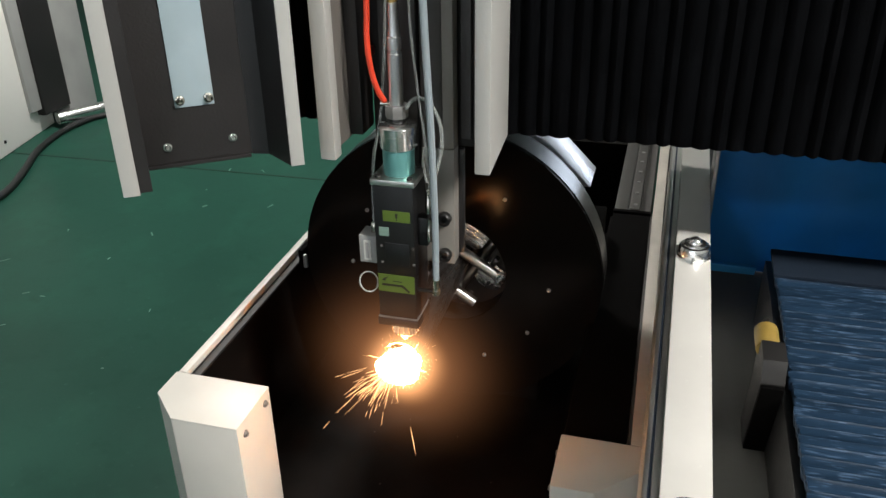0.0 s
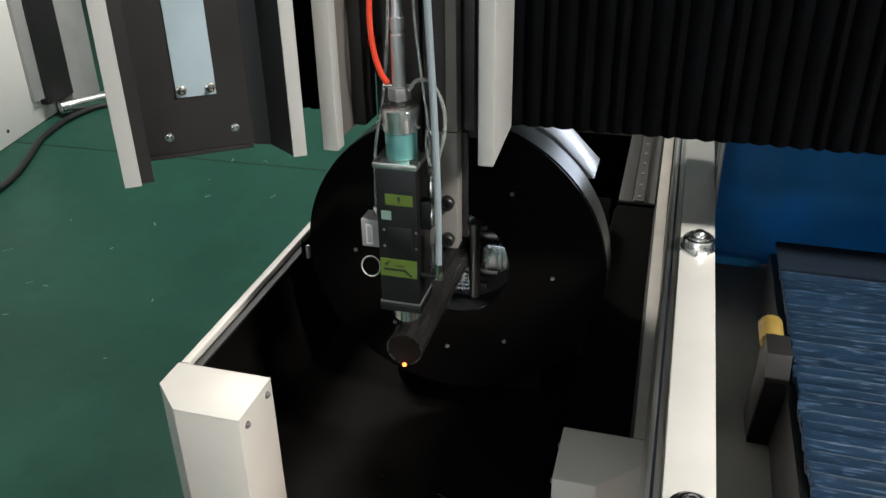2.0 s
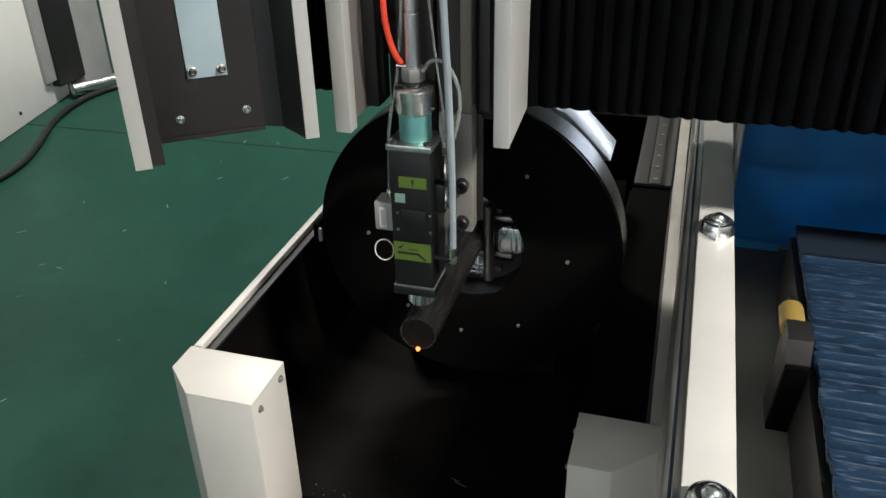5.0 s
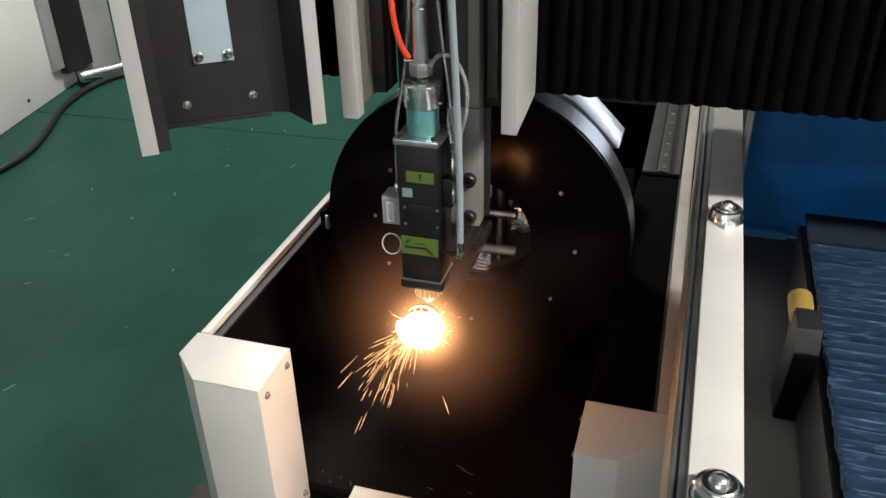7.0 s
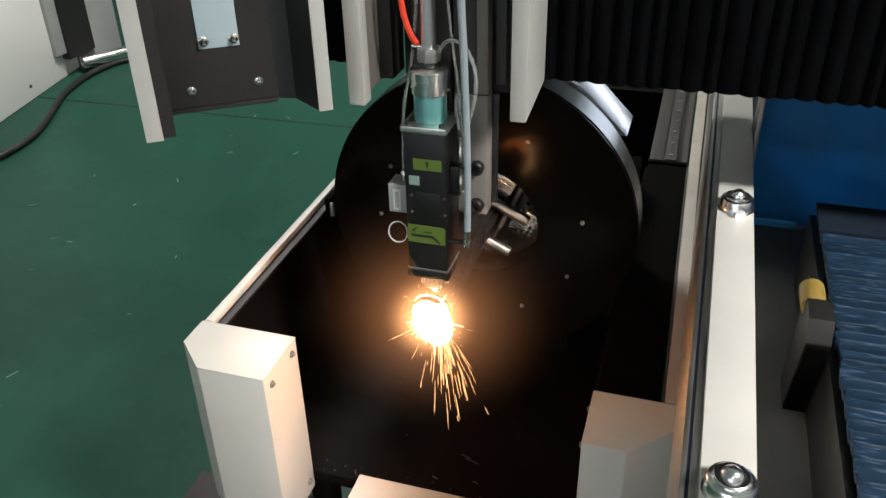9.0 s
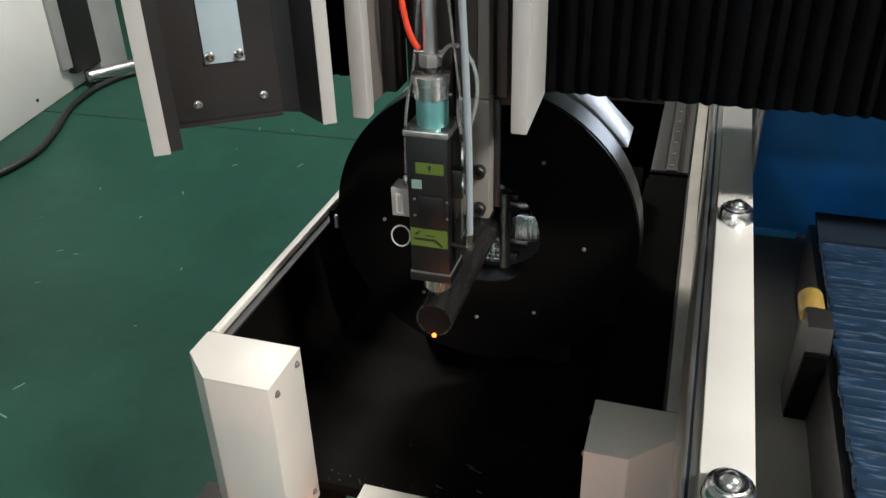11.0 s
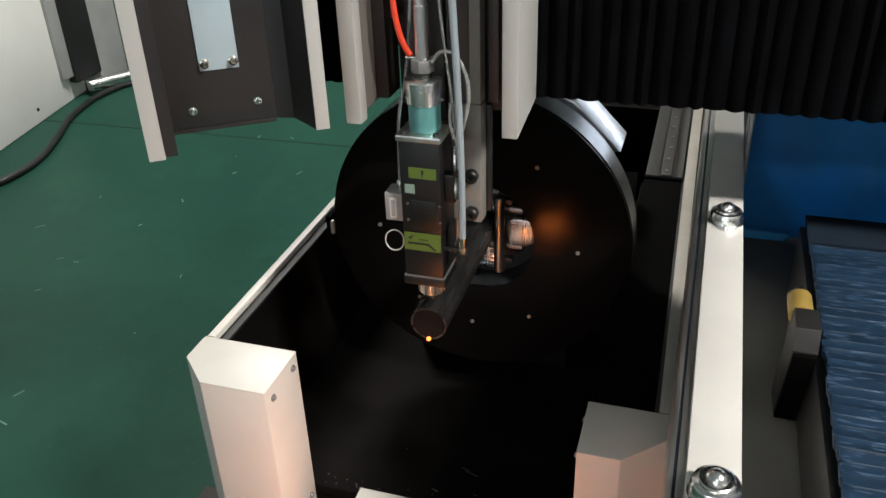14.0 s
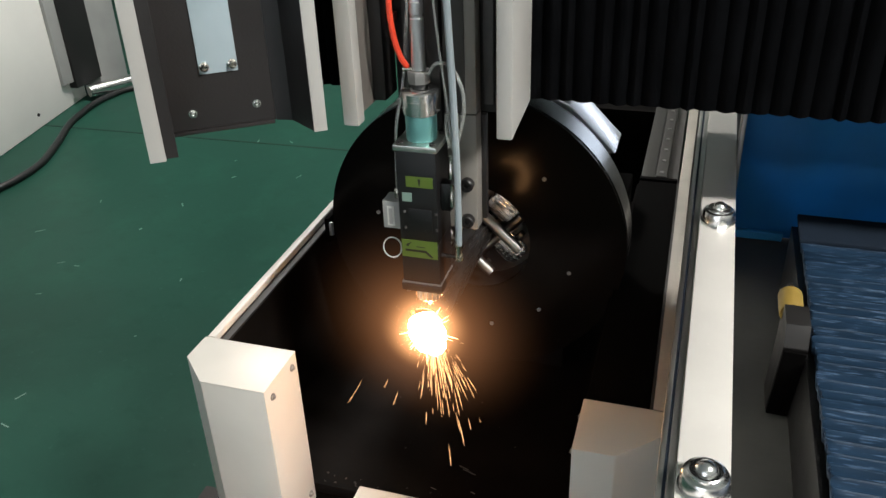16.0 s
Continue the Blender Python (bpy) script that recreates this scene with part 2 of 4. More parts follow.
def lathe(profile, centre, axis="z", steps=40, closed=False):
    """Turns (radius, height) pairs about an axis through centre."""
    bm = bmesh.new()
    c = Vector(centre)
    rings = []
    for r, hgt in profile:
        ring = []
        for i in range(steps):
            a = 2 * math.pi * i / steps
            u, v = r * math.cos(a), r * math.sin(a)
            p = {"z": (u, v, hgt), "y": (u, hgt, v), "x": (hgt, u, v)}[axis]
            ring.append(bm.verts.new(c + Vector(p)))
        rings.append(ring)
    pairs = list(zip(rings, rings[1:]))
    if closed:
        pairs.append((rings[-1], rings[0]))
    for p, q in pairs:
        for i in range(steps):
            bm.faces.new((p[i], p[(i + 1) % steps], q[(i + 1) % steps], q[i]))
    if not closed:
        if profile[0][0] > 1e-5:
            bm.faces.new(rings[0])
        if profile[-1][0] > 1e-5:
            bm.faces.new(rings[-1])
    bmesh.ops.remove_doubles(bm, verts=bm.verts, dist=1e-6)
    bmesh.ops.recalc_face_normals(bm, faces=bm.faces)
    return bm


def pipe_mesh(points, radius, steps=10, per=8):
    """A round hose along a smooth curve through the points."""
    pts = [Vector(p) for p in points]
    ext = [2 * pts[0] - pts[1]] + pts + [2 * pts[-1] - pts[-2]]
    line = []
    for i in range(1, len(ext) - 2):
        for k in range(per):
            t = k / per
            a, b, c, d = ext[i - 1], ext[i], ext[i + 1], ext[i + 2]
            line.append(0.5 * (2 * b + (c - a) * t + (2 * a - 5 * b + 4 * c - d) * t * t + (3 * b - a - 3 * c + d) * t ** 3))
    line.append(pts[-1])
    bm = bmesh.new()
    rings = []
    side = Vector((0.31, 0.87, 0.21))
    for i, p in enumerate(line):
        d = (line[min(i + 1, len(line) - 1)] - line[max(i - 1, 0)]).normalized()
        u = (side - d * side.dot(d)).normalized()
        side = u
        v = d.cross(u)
        rings.append([bm.verts.new(p + radius * (u * math.cos(2 * math.pi * k / steps) + v * math.sin(2 * math.pi * k / steps))) for k in range(steps)])
    for p, q in zip(rings, rings[1:]):
        for k in range(steps):
            bm.faces.new((p[k], p[(k + 1) % steps], q[(k + 1) % steps], q[k]))
    bm.faces.new(rings[0])
    bm.faces.new(rings[-1])
    bmesh.ops.recalc_face_normals(bm, faces=bm.faces)
    return bm


BASE = {}


def finish(name, bm, mat, base, smooth):
    me = bpy.data.meshes.new(name)
    bmesh.ops.translate(bm, verts=bm.verts, vec=-base)
    bm.to_mesh(me)
    bm.free()
    me.materials.append(mat)
    if smooth:
        me.polygons.foreach_set("use_smooth", [True] * len(me.polygons))
        me.set_sharp_from_angle(angle=radians(35))
    return me


def thing(name, x, y, z, label, category, group="", kind=""):
    """An empty at the base of a thing; its parts hang below it."""
    ob = new(name)
    ob.empty_display_size = 0.05
    ob.location = (x, y, z + ZB)
    BASE[ob] = Vector((x, y, z))
    return tagged(ob, label, category, group, kind)


def part(name, bm, mat, parent, label="", smooth=True):
    base = BASE[parent]
    ob = new(name, finish(name, bm, mat, base, smooth))
    ob.parent = parent
    BASE[ob] = base
    return tagged(ob, label)


def whole(name, bm, mat, x, y, z, label="", category="", group="", kind="", smooth=True):
    """A thing of one mesh."""
    base = Vector((x, y, z))
    ob = new(name, finish(name, bm, mat, base, smooth))
    ob.location = (x, y, z + ZB)
    BASE[ob] = base
    return tagged(ob, label, category, group, kind)


def screw_mesh(c, axis, r, deep):
    """A button-head screw with a socket, standing out along -axis."""
    s = -deep
    return lathe([(r * 1.45, 0), (r * 1.45, s * 0.25), (r, s * 0.27), (r * 0.95, s * 0.8), (r * 0.7, s), (r * 0.45, s), (r * 0.4, s * 0.6), (0, s * 0.6)], c, axis, 14)


# ---- the hall ----
def hall():
    whole("floor", box(-9, 9, -8, 11, FLOOR - 0.1, FLOOR), M_FLOOR, 0, 0, FLOOR, "glossy green epoxy shop floor with scuffs", "floor", kind="structure")
    for nm, a in (("wall_west", (-9.2, -9, -8, 11)), ("wall_east", (9, 9.2, -8, 11))):
        whole(nm, box(*a, FLOOR, 4.6), M_WALL, a[0], a[2], FLOOR, "plain white painted hall wall", "wall", kind="structure")
    ws = thing("wall_south", 0, -8, FLOOR, "plain white painted hall wall with a wide window", "wall", kind="structure")
    for a in ((-9, -4, FLOOR, 4.6), (1, 9, FLOOR, 4.6), (-4, 1, FLOOR, 0.9), (-4, 1, 2.9, 4.6)):
        part("wall_panel", box(a[0], a[1], -8.2, -8, a[2], a[3]), M_WALL, ws)
    # unseen window, added to carry the low fill from the south
    win = thing("fill_window", -1.5, -8.1, 0.9, "wide steel framed hall window out of view with daylight behind", "window", kind="structure")
    for k in range(4):
        x = -4 + k * 5 / 3
        part("window_frame", box(max(-3.999, x - 0.03), min(0.999, x + 0.03), -8.14, -8.06, 0.901, 2.899), M_GREY, win)
    for z in (0.905, 1.88, 2.845):
        part("window_frame", box(-3.999, 0.999, -8.135, -8.065, z, z + 0.05), M_GREY, win)
    whole("backdrop", box(-4.4, 1.4, -8.62, -8.6, 0.7, 3.1), M_SKY, -1.5, -8.6, 0.7, "pale overcast daylight outside the window", "backdrop", kind="structure")
    wn = thing("wall_north", 0, 11, FLOOR, "plain white painted hall wall with a wide window", "wall", kind="structure")
    for a in ((-9, 2.6, FLOOR, 4.6), (8, 9, FLOOR, 4.6), (2.6, 8, FLOOR, 0.9), (2.6, 8, 3.2, 4.6)):
        part("wall_panel", box(a[0], a[1], 11, 11.2, a[2], a[3]), M_WALL, wn)
    win = thing("window_1", 5.3, 11.1, 0.9, "wide steel framed hall window out of view with daylight behind", "window", kind="structure")
    for k in range(4):
        x = 2.6 + k * 1.8
        part("window_frame", box(max(2.601, x - 0.03), min(7.999, x + 0.03), 11.06, 11.14, 0.901, 3.199), M_GREY, win)
    for z in (0.905, 2.02, 3.145):
        part("window_frame", box(2.601, 7.999, 11.065, 11.135, z, z + 0.05), M_GREY, win)
    whole("backdrop", box(2.2, 8.4, 11.6, 11.62, 0.7, 3.4), M_SKY, 5.3, 11.6, 0.7, "pale overcast daylight outside the window", "backdrop", kind="structure")
    whole("ceiling", box(-9, 9, -8, 11, 4.6, 4.7), M_CEIL, 0, 0, 4.6, "grey sheet metal hall ceiling", "ceiling", kind="structure")
    for x, y, _ in LAMPS:
        lamp = thing("ceiling_lamp", x, y, 4.1, "long white fluorescent hall lamp under the ceiling", "lamp", "hall lamps")
        part("housing", box(x - 0.7, x + 0.7, y - 0.2, y + 0.2, 4.16, 4.22, 0.01), M_GREY, lamp)
        part("diffuser", box(x - 0.65, x + 0.65, y - 0.16, y + 0.16, 4.13, 4.157), M_LAMP, lamp)
        for dx in (-0.5, 0.5):
            part("hanger", box(x + dx - 0.01, x + dx + 0.01, y - 0.01, y + 0.01, 4.222, 4.6), M_GREY, lamp)
    # thin saw-cut joint across the floor
    whole("floor_joint", prism([(-4.2, 3.03), (-1.0, 3.10), (-1.0, 3.112), (-4.2, 3.042)], "z", FLOOR, FLOOR + 0.003), M_CRACK, -2.6, 3.05, FLOOR, "dark straight joint line in the green floor", "joint", kind="structure")
    rng = random.Random(4)
    bm = bmesh.new()
    for i in range(30):
        x, y = rng.uniform(-2.8, -0.7), rng.uniform(0.2, 3.4)
        a, l = rng.uniform(0, 3.1), rng.uniform(0.004, 0.022)
        w = rng.uniform(0.0015, 0.004)
        ux, uy = math.cos(a), math.sin(a)
        q = [(x - ux * l - uy * w, y - uy * l + ux * w), (x + ux * l - uy * w, y + uy * l + ux * w), (x + ux * l * 1.2, y + uy * l * 1.2), (x + ux * l + uy * w, y + uy * l - ux * w), (x - ux * l + uy * w, y - uy * l - ux * w)]
        lo = [bm.verts.new((p[0], p[1], FLOOR + 0.0005)) for p in q]
        hi = [bm.verts.new((p[0], p[1], FLOOR + 0.002)) for p in q]
        bm.faces.new(hi)
        for k in range(5):
            bm.faces.new((lo[k], lo[(k + 1) % 5], hi[(k + 1) % 5], hi[k]))
    bmesh.ops.recalc_face_normals(bm, faces=bm.faces)
    whole("floor_chips", bm, M_SCUFF, -1.8, 1.8, FLOOR, "small pale chips and scratches in the green floor", "scuffs", kind="stuff")


# ---- white cabinet with its corner post, pipe and cable ----
def cabinet():
    c = thing("machine_cabinet", -4.2, 2.6, FLOOR, "large white sheet metal cabinet beside the machine", "cabinet")
    part("side_panel", prism([(-3.34, 0.9), (-3.83, 3.62), (-4.6, 3.5), (-4.1, 0.8)], "z", FLOOR + 0.004, 1.7, 0.004), M_CAB, c)
    part("corner_post", box(-3.84, -3.752, 3.34, 3.442, -0.17, 1.7, 0.003), M_GREY, c, "grey sheet metal corner post")
    part("edge_strip", box(-3.84, -3.735, 3.443, 3.715, -0.22, 1.7, 0.008), M_DARK, c, "dark rubber edge strip")
    part("corner_post", box(-3.92, -3.752, 3.716, 4.02, -0.32, 1.7, 0.003), M_GREY, c, "grey sheet metal corner post")
    part("bolt_hole", lathe([(0.012, 0), (0.012, 0.004), (0, 0.004)], (-3.7195, 3.006, -0.25), "x", 12), M_BLACK, c)
    part("stub_pipe", pipe_mesh([(-3.728, 3.537, -0.272), (-3.65, 3.67, -0.272), (-3.54, 3.86, -0.272)], 0.046, 24), M_CHROME, c, "shiny steel pipe stub")
    route = [(-3.46, 3.98), (-3.525, 3.834), (-3.600, 3.690), (-3.625, 3.461), (-3.590, 3.241), (-3.530, 3.043), (-3.384, 2.739), (-3.276, 2.457), (-3.258, 2.209), (-3.30, 1.95), (-3.28, 1.6)]
    whole("power_cable", pipe_mesh([(x, y, FLOOR + 0.0215) for x, y in route], 0.021, 12), M_CABLE, -3.3, 2.8, FLOOR, "thick black power cable lying on the green floor", "cable")


# ---- machine bed: trough, posts, side rails ----
def post(x_in, x_out, name_label):
    s = 1 if x_out > x_in else -1
    p = thing("corner_column", (x_in + x_out) / 2, -0.07, 0.20, name_label, "column", "front columns of the trough")
    cut = 0.07 if s < 0 else 0.08
    outline = [(x_in, 0), (x_in, -0.14), (x_out - s * cut, -0.14), (x_out, -0.14 + (0.066 if s < 0 else 0.078)), (x_out, 0)]
    body = prism(outline, "z", 0.20, 0.6165, 0.003)
    part("casing", body, M_WHITE, p)
    part("cap", prism([(a * 1.0, b) for a, b in outline], "z", 0.6142, 0.62, 0.0015), M_WHITE, p)
    for y, z in ((-0.024, 0.594), (-0.112, 0.588), (-0.024, 0.235), (-0.112, 0.235)):
        part("screw", lathe([(0.008, 0), (0.008, -s * 0.002), (0.0055, -s * 0.003), (0.004, -s * 0.006), (0, -s * 0.006)], (x_in, y, z), "x", 12), M_DULL, p)
    # foot beam on the shop floor
    part("stem", box(min(x_in, x_out) + 0.03, max(x_in, x_out) - 0.02, -0.10, 0.0, 0.101, 0.199, 0.004), M_BROWN, p, "dark brown steel stem")
    lo, hi = (-0.64, -0.33) if s < 0 else (0.33, 0.43)
    part("foot", box(lo, hi, -0.09, 0.05, FLOOR, 0.10, 0.004), M_BROWN, p, "dark brown steel foot")
    return p


def trough():
    t = thing("cutting_trough", 0, 0.4, FLOOR, "long black sooty steel trough under the laser head", "trough")
    part("bottom", box(-0.479, 0.33, 0.0, 1.6, 0.215, 0.249), M_TROUGH, t)
    part("side_wall", prism([(-0.462, 0.248), (-0.468, 0.248), (-0.478, 0.596), (-0.470, 0.598)], "y", 0.012, 1.6), M_TROUGH, t)
    part("side_wall", prism([(0.292, 0.248), (0.302, 0.248), (0.302, 0.590), (0.296, 0.590)], "y", 0.012, 1.03), M_TROUGH, t)
    part("back_wall", box(-0.46, 0.33, 1.6, 1.62, 0.215, 0.6), M_TROUGH, t)
    part("front_lip", box(-0.298, 0.298, -0.006, -0.0005, 0.225, 0.252, 0.002), M_TROUGH, t)
    part("front_strip", box(-0.297, 0.297, 0.0, 0.046, 0.2494, 0.2512), M_TROUGH, t)
    part("rear_bed", box(-0.08, 0.30, 1.63, 5.5, FLOOR, 0.46, 0.01), M_TROUGH, t, "dark machine bed running on behind the chuck")
    # added opaque box, shuts in the glow of flare and sparks between passes
    part("slag_drawer", box(-0.2, 0.2, 0.02, 0.5, -0.30, 0.10, 0.004), M_BLACK, t, "closed black box hiding the idle flare")
    for x in (-0.44, 0.31):
        for y in (0.3, 1.5):
            part("leg", box(x - 0.03, x + 0.03, y - 0.03, y + 0.03, FLOOR, 0.214), M_BROWN, t)
    part("ledge", box(-0.4900, -0.4705, 0.004, 1.6, 0.598, 0.604), M_LEDGE, t)
    r = thing("trough_rail", -0.51, 0.7, 0.2, "long white edge rail along the black trough", "rail")
    part("flange", box(-0.5050, -0.4905, 0.004, 1.75, 0.604, 0.62, 0.002), M_WHITE, r)
    part("skirt", box(-0.5085, -0.5053, 0.004, 1.75, 0.2, 0.618), M_WHITE, r)
    b = thing("way_cover", 0.355, 0.5, 0.24, "matte black folded way cover along the trough", "cover")
    part("casing", prism([(0.304, 0.004), (0.420, 0.004), (0.4085, 1.012), (0.304, 1.012)], "z", 0.30, 0.612, 0.003), M_COVER, b)
    part("end_lip", prism([(0.303, 1.0125), (0.4085, 1.0125), (0.408, 1.030), (0.303, 1.030)], "z", 0.30, 0.618, 0.002), M_COVER, b)
    # bracket of the disc guard on the rail side
    k = thing("sensor_bracket", -0.45, 0.55, 0.57, "small dark steel sensor bracket beside the chuck", "bracket")
    part("plate", box(-0.4685, -0.4545, 0.53, 0.585, 0.570, 0.640, 0.002), M_COVER, k)
    part("arm", box(-0.454, -0.430, 0.545, 0.570, 0.600, 0.612, 0.002), M_COVER, k)
    part("probe", lathe([(0.006, 0.600), (0.006, 0.632), (0.004, 0.636), (0, 0.636)], (-0.444, 0.520, 0), "z", 12), M_DULL, k, "small steel probe")
    w = thing("outlet_tray", 0.0, -0.15, 0.25, "white sheet metal tray on the trough mouth", "tray")
    part("plate", box(-0.190, 0.200, -0.42, 0.006, 0.2535, 0.2585, 0.001), M_WHITE, w)
    part("side_fold", box(-0.1915, -0.1885, -0.42, -0.008, 0.235, 0.2533), M_WHITE, w)
    part("leg", box(-0.18, -0.15, -0.41, -0.38, FLOOR, 0.2533), M_WHITE, w)
    part("leg", box(0.16, 0.19, -0.41, -0.38, FLOOR, 0.2533), M_WHITE, w)
    for i, (x, y, l) in enumerate(((0.02, 0.13, 0.012), (0.035, 0.12, 0.016), (-0.06, 0.03, 0.006), (-0.10, 0.04, 0.005), (-0.03, 0.05, 0.007), (0.06, 0.06, 0.006))):
        part("scratch", prism([(x - l, y + 0.3 * l), (x + l, y - 0.3 * l), (x + l, y - 0.3 * l + 0.0012), (x - l, y + 0.3 * l + 0.0012)], "z", 0.2492, 0.2500), M_DULL, t)


def slag():
    """Crumbs of burnt slag along the trough's mouth and scattered over its floor."""
    rng = random.Random(17)
    bm = bmesh.new()
    for i in range(46):
        if i < 40:
            x, y = rng.uniform(-0.28, 0.28), 0.006 + 0.03 * rng.random() ** 2
        else:
            x, y = rng.uniform(-0.26, 0.26), rng.uniform(0.05, 0.5)
        r = rng.uniform(0.0010, 0.0024) * (1.5 if rng.random() < 0.08 else 1)
        made = bmesh.ops.create_icosphere(bm, subdivisions=1, radius=r)
        turn = pose(0, 0, 0, 0, 0, rng.uniform(0, 180)).to_3x3()
        for v in made["verts"]:
            p = v.co * (1 + rng.uniform(-0.35, 0.35))
            v.co = Vector((x, y, 0.2518)) + turn @ Vector((p.x * rng.uniform(1.2, 1.9), p.y, max(p.z * 0.6, -0.0004)))
    whole("slag_crumbs", bm, M_SLAG, 0, 0.1, 0.25, "small grey crumbs of burnt slag on the trough floor", "slag", kind="stuff", smooth=False)


def linear_guide():
    g = thing("linear_guide", 0.40, 1.1, 0.3, "steel linear guide rail with bolt holes beside the trough", "guide")
    lean = -0.008         # the guide runs slightly inwards

    def run(x0, x1, z0, z1, bevel=0.0):
        return prism([(x0, 1.034), (x1, 1.034), (x1 + lean, 2.4), (x0 + lean, 2.4)], "z", z0, z1, bevel)
    part("bed", run(0.304, 0.4085, 0.2, 0.585, 0.003), M_GREY_DARK, g)
    part("rail", run(0.3485, 0.3775, 0.5855, 0.620, 0.0025), M_GUIDE, g)
    part("rail_foot", run(0.3425, 0.3483, 0.5855, 0.598), M_GREY_DARK, g)
    part("step", run(0.304, 0.3420, 0.5855, 0.602, 0.002), M_GUIDE, g)
    part("step", run(0.3780, 0.4080, 0.5855, 0.594), M_GREY_DARK, g)
    for i in range(12):
        part("bolt", lathe([(0.006, 0), (0.006, 0.0025), (0.003, 0.0025), (0, 0.001)], (0.3625 - 0.00045 * i, 1.06 + i * 0.085, 0.62), "z", 10), M_DULL, g)
    s = thing("edge_strip", 0.44, 0.6, 0.2, "pale steel edge strip beside the way cover", "strip")
    part("top", prism([(0.428, 0.002), (0.4515, 0.002), (0.4435, 1.02), (0.440, 2.4), (0.408, 2.4), (0.4145, 1.02)], "z", 0.60, 0.62, 0.002), M_STRIP, s)
    part("inner_fold", prism([(0.4215, 0.004), (0.4275, 0.004), (0.4140, 1.02), (0.4092, 1.02)], "z", 0.40, 0.609), M_GREY_DARK, s)
    part("outer_fold", prism([(0.452, 0.002), (0.4585, 0.002), (0.4585, 0.46), (0.460, 2.4), (0.4405, 2.4), (0.444, 1.02)], "z", 0.40, 0.606), M_BROWN_GREY, s, "brown painted outer fold")


def ball_unit(x, y, z):
    b = thing("ball_transfer", x, y, z, "chrome ball transfer unit screwed onto the white rail", "ball transfer", "ball transfers on the rail")
    n = 40
    outline = []
    for i in range(n):
        a = 2 * math.pi * i / n
        outline.append((x + (0.0310 + 0.005 * abs(math.sin(a)) ** 6) * math.cos(a) , y + (0.0310 + 0.012 * abs(math.sin(a)) ** 5) * math.sin(a)))
    part("flange", prism(outline, "z", z, z + 0.003), M_CHROME, b)
    part("cup", lathe([(0.0290, 0.003), (0.0285, 0.019), (0.0265, 0.0225), (0.0220, 0.0240), (0.0215, 0.0265), (0.0195, 0.0280), (0.0145, 0.0280), (0.0140, 0.024), (0, 0.022)], (x, y, z), "z", 40), M_CHROME, b)
    prof = [(0.0135 * math.sin(math.pi * i / 12), -0.0135 * math.cos(math.pi * i / 12) + 0.0255) for i in range(13)]
    part("ball", lathe(prof, (x, y, z), "z", 32), M_CHROME, b)
    for s in (-1, 1):
        part("screw", lathe([(0.0045, 0), (0.0045, 0.003), (0.003, 0.005), (0, 0.005)], (x, y + s * 0.0375, z + 0.003), "z", 14), M_CHROME, b)
    return b


def roller_rail():
    r = thing("table_rail", 0.5, 0.2, 0.2, "white steel table rail carrying ball transfers", "rail")
    part("beam", box(0.469, 0.5325, -1.6, 2.4, 0.30, 0.92, 0.003), M_RAIL, r)
    part("side_step", box(0.4588, 0.4685, -1.6, 2.4, 0.30, 0.914, 0.0015), M_ALU, r, "brushed steel side step")
    part("seam", box(0.4548, 0.4586, -1.6, 2.4, 0.62, 0.908), M_SEAM, r, "thin blue seam")
    part("outer_step", box(0.4475, 0.4546, -1.6, 2.4, 0.62, 0.911, 0.0015), M_ALU, r)
    for y in (-1.4, 0.4, 2.2):
        part("leg", box(0.462, 0.531, y, y + 0.08, FLOOR, 0.299, 0.003), M_GREY, r)
    for y in (-1.175, -0.486, 0.203):
        ball_unit(0.5015, y, 0.92)


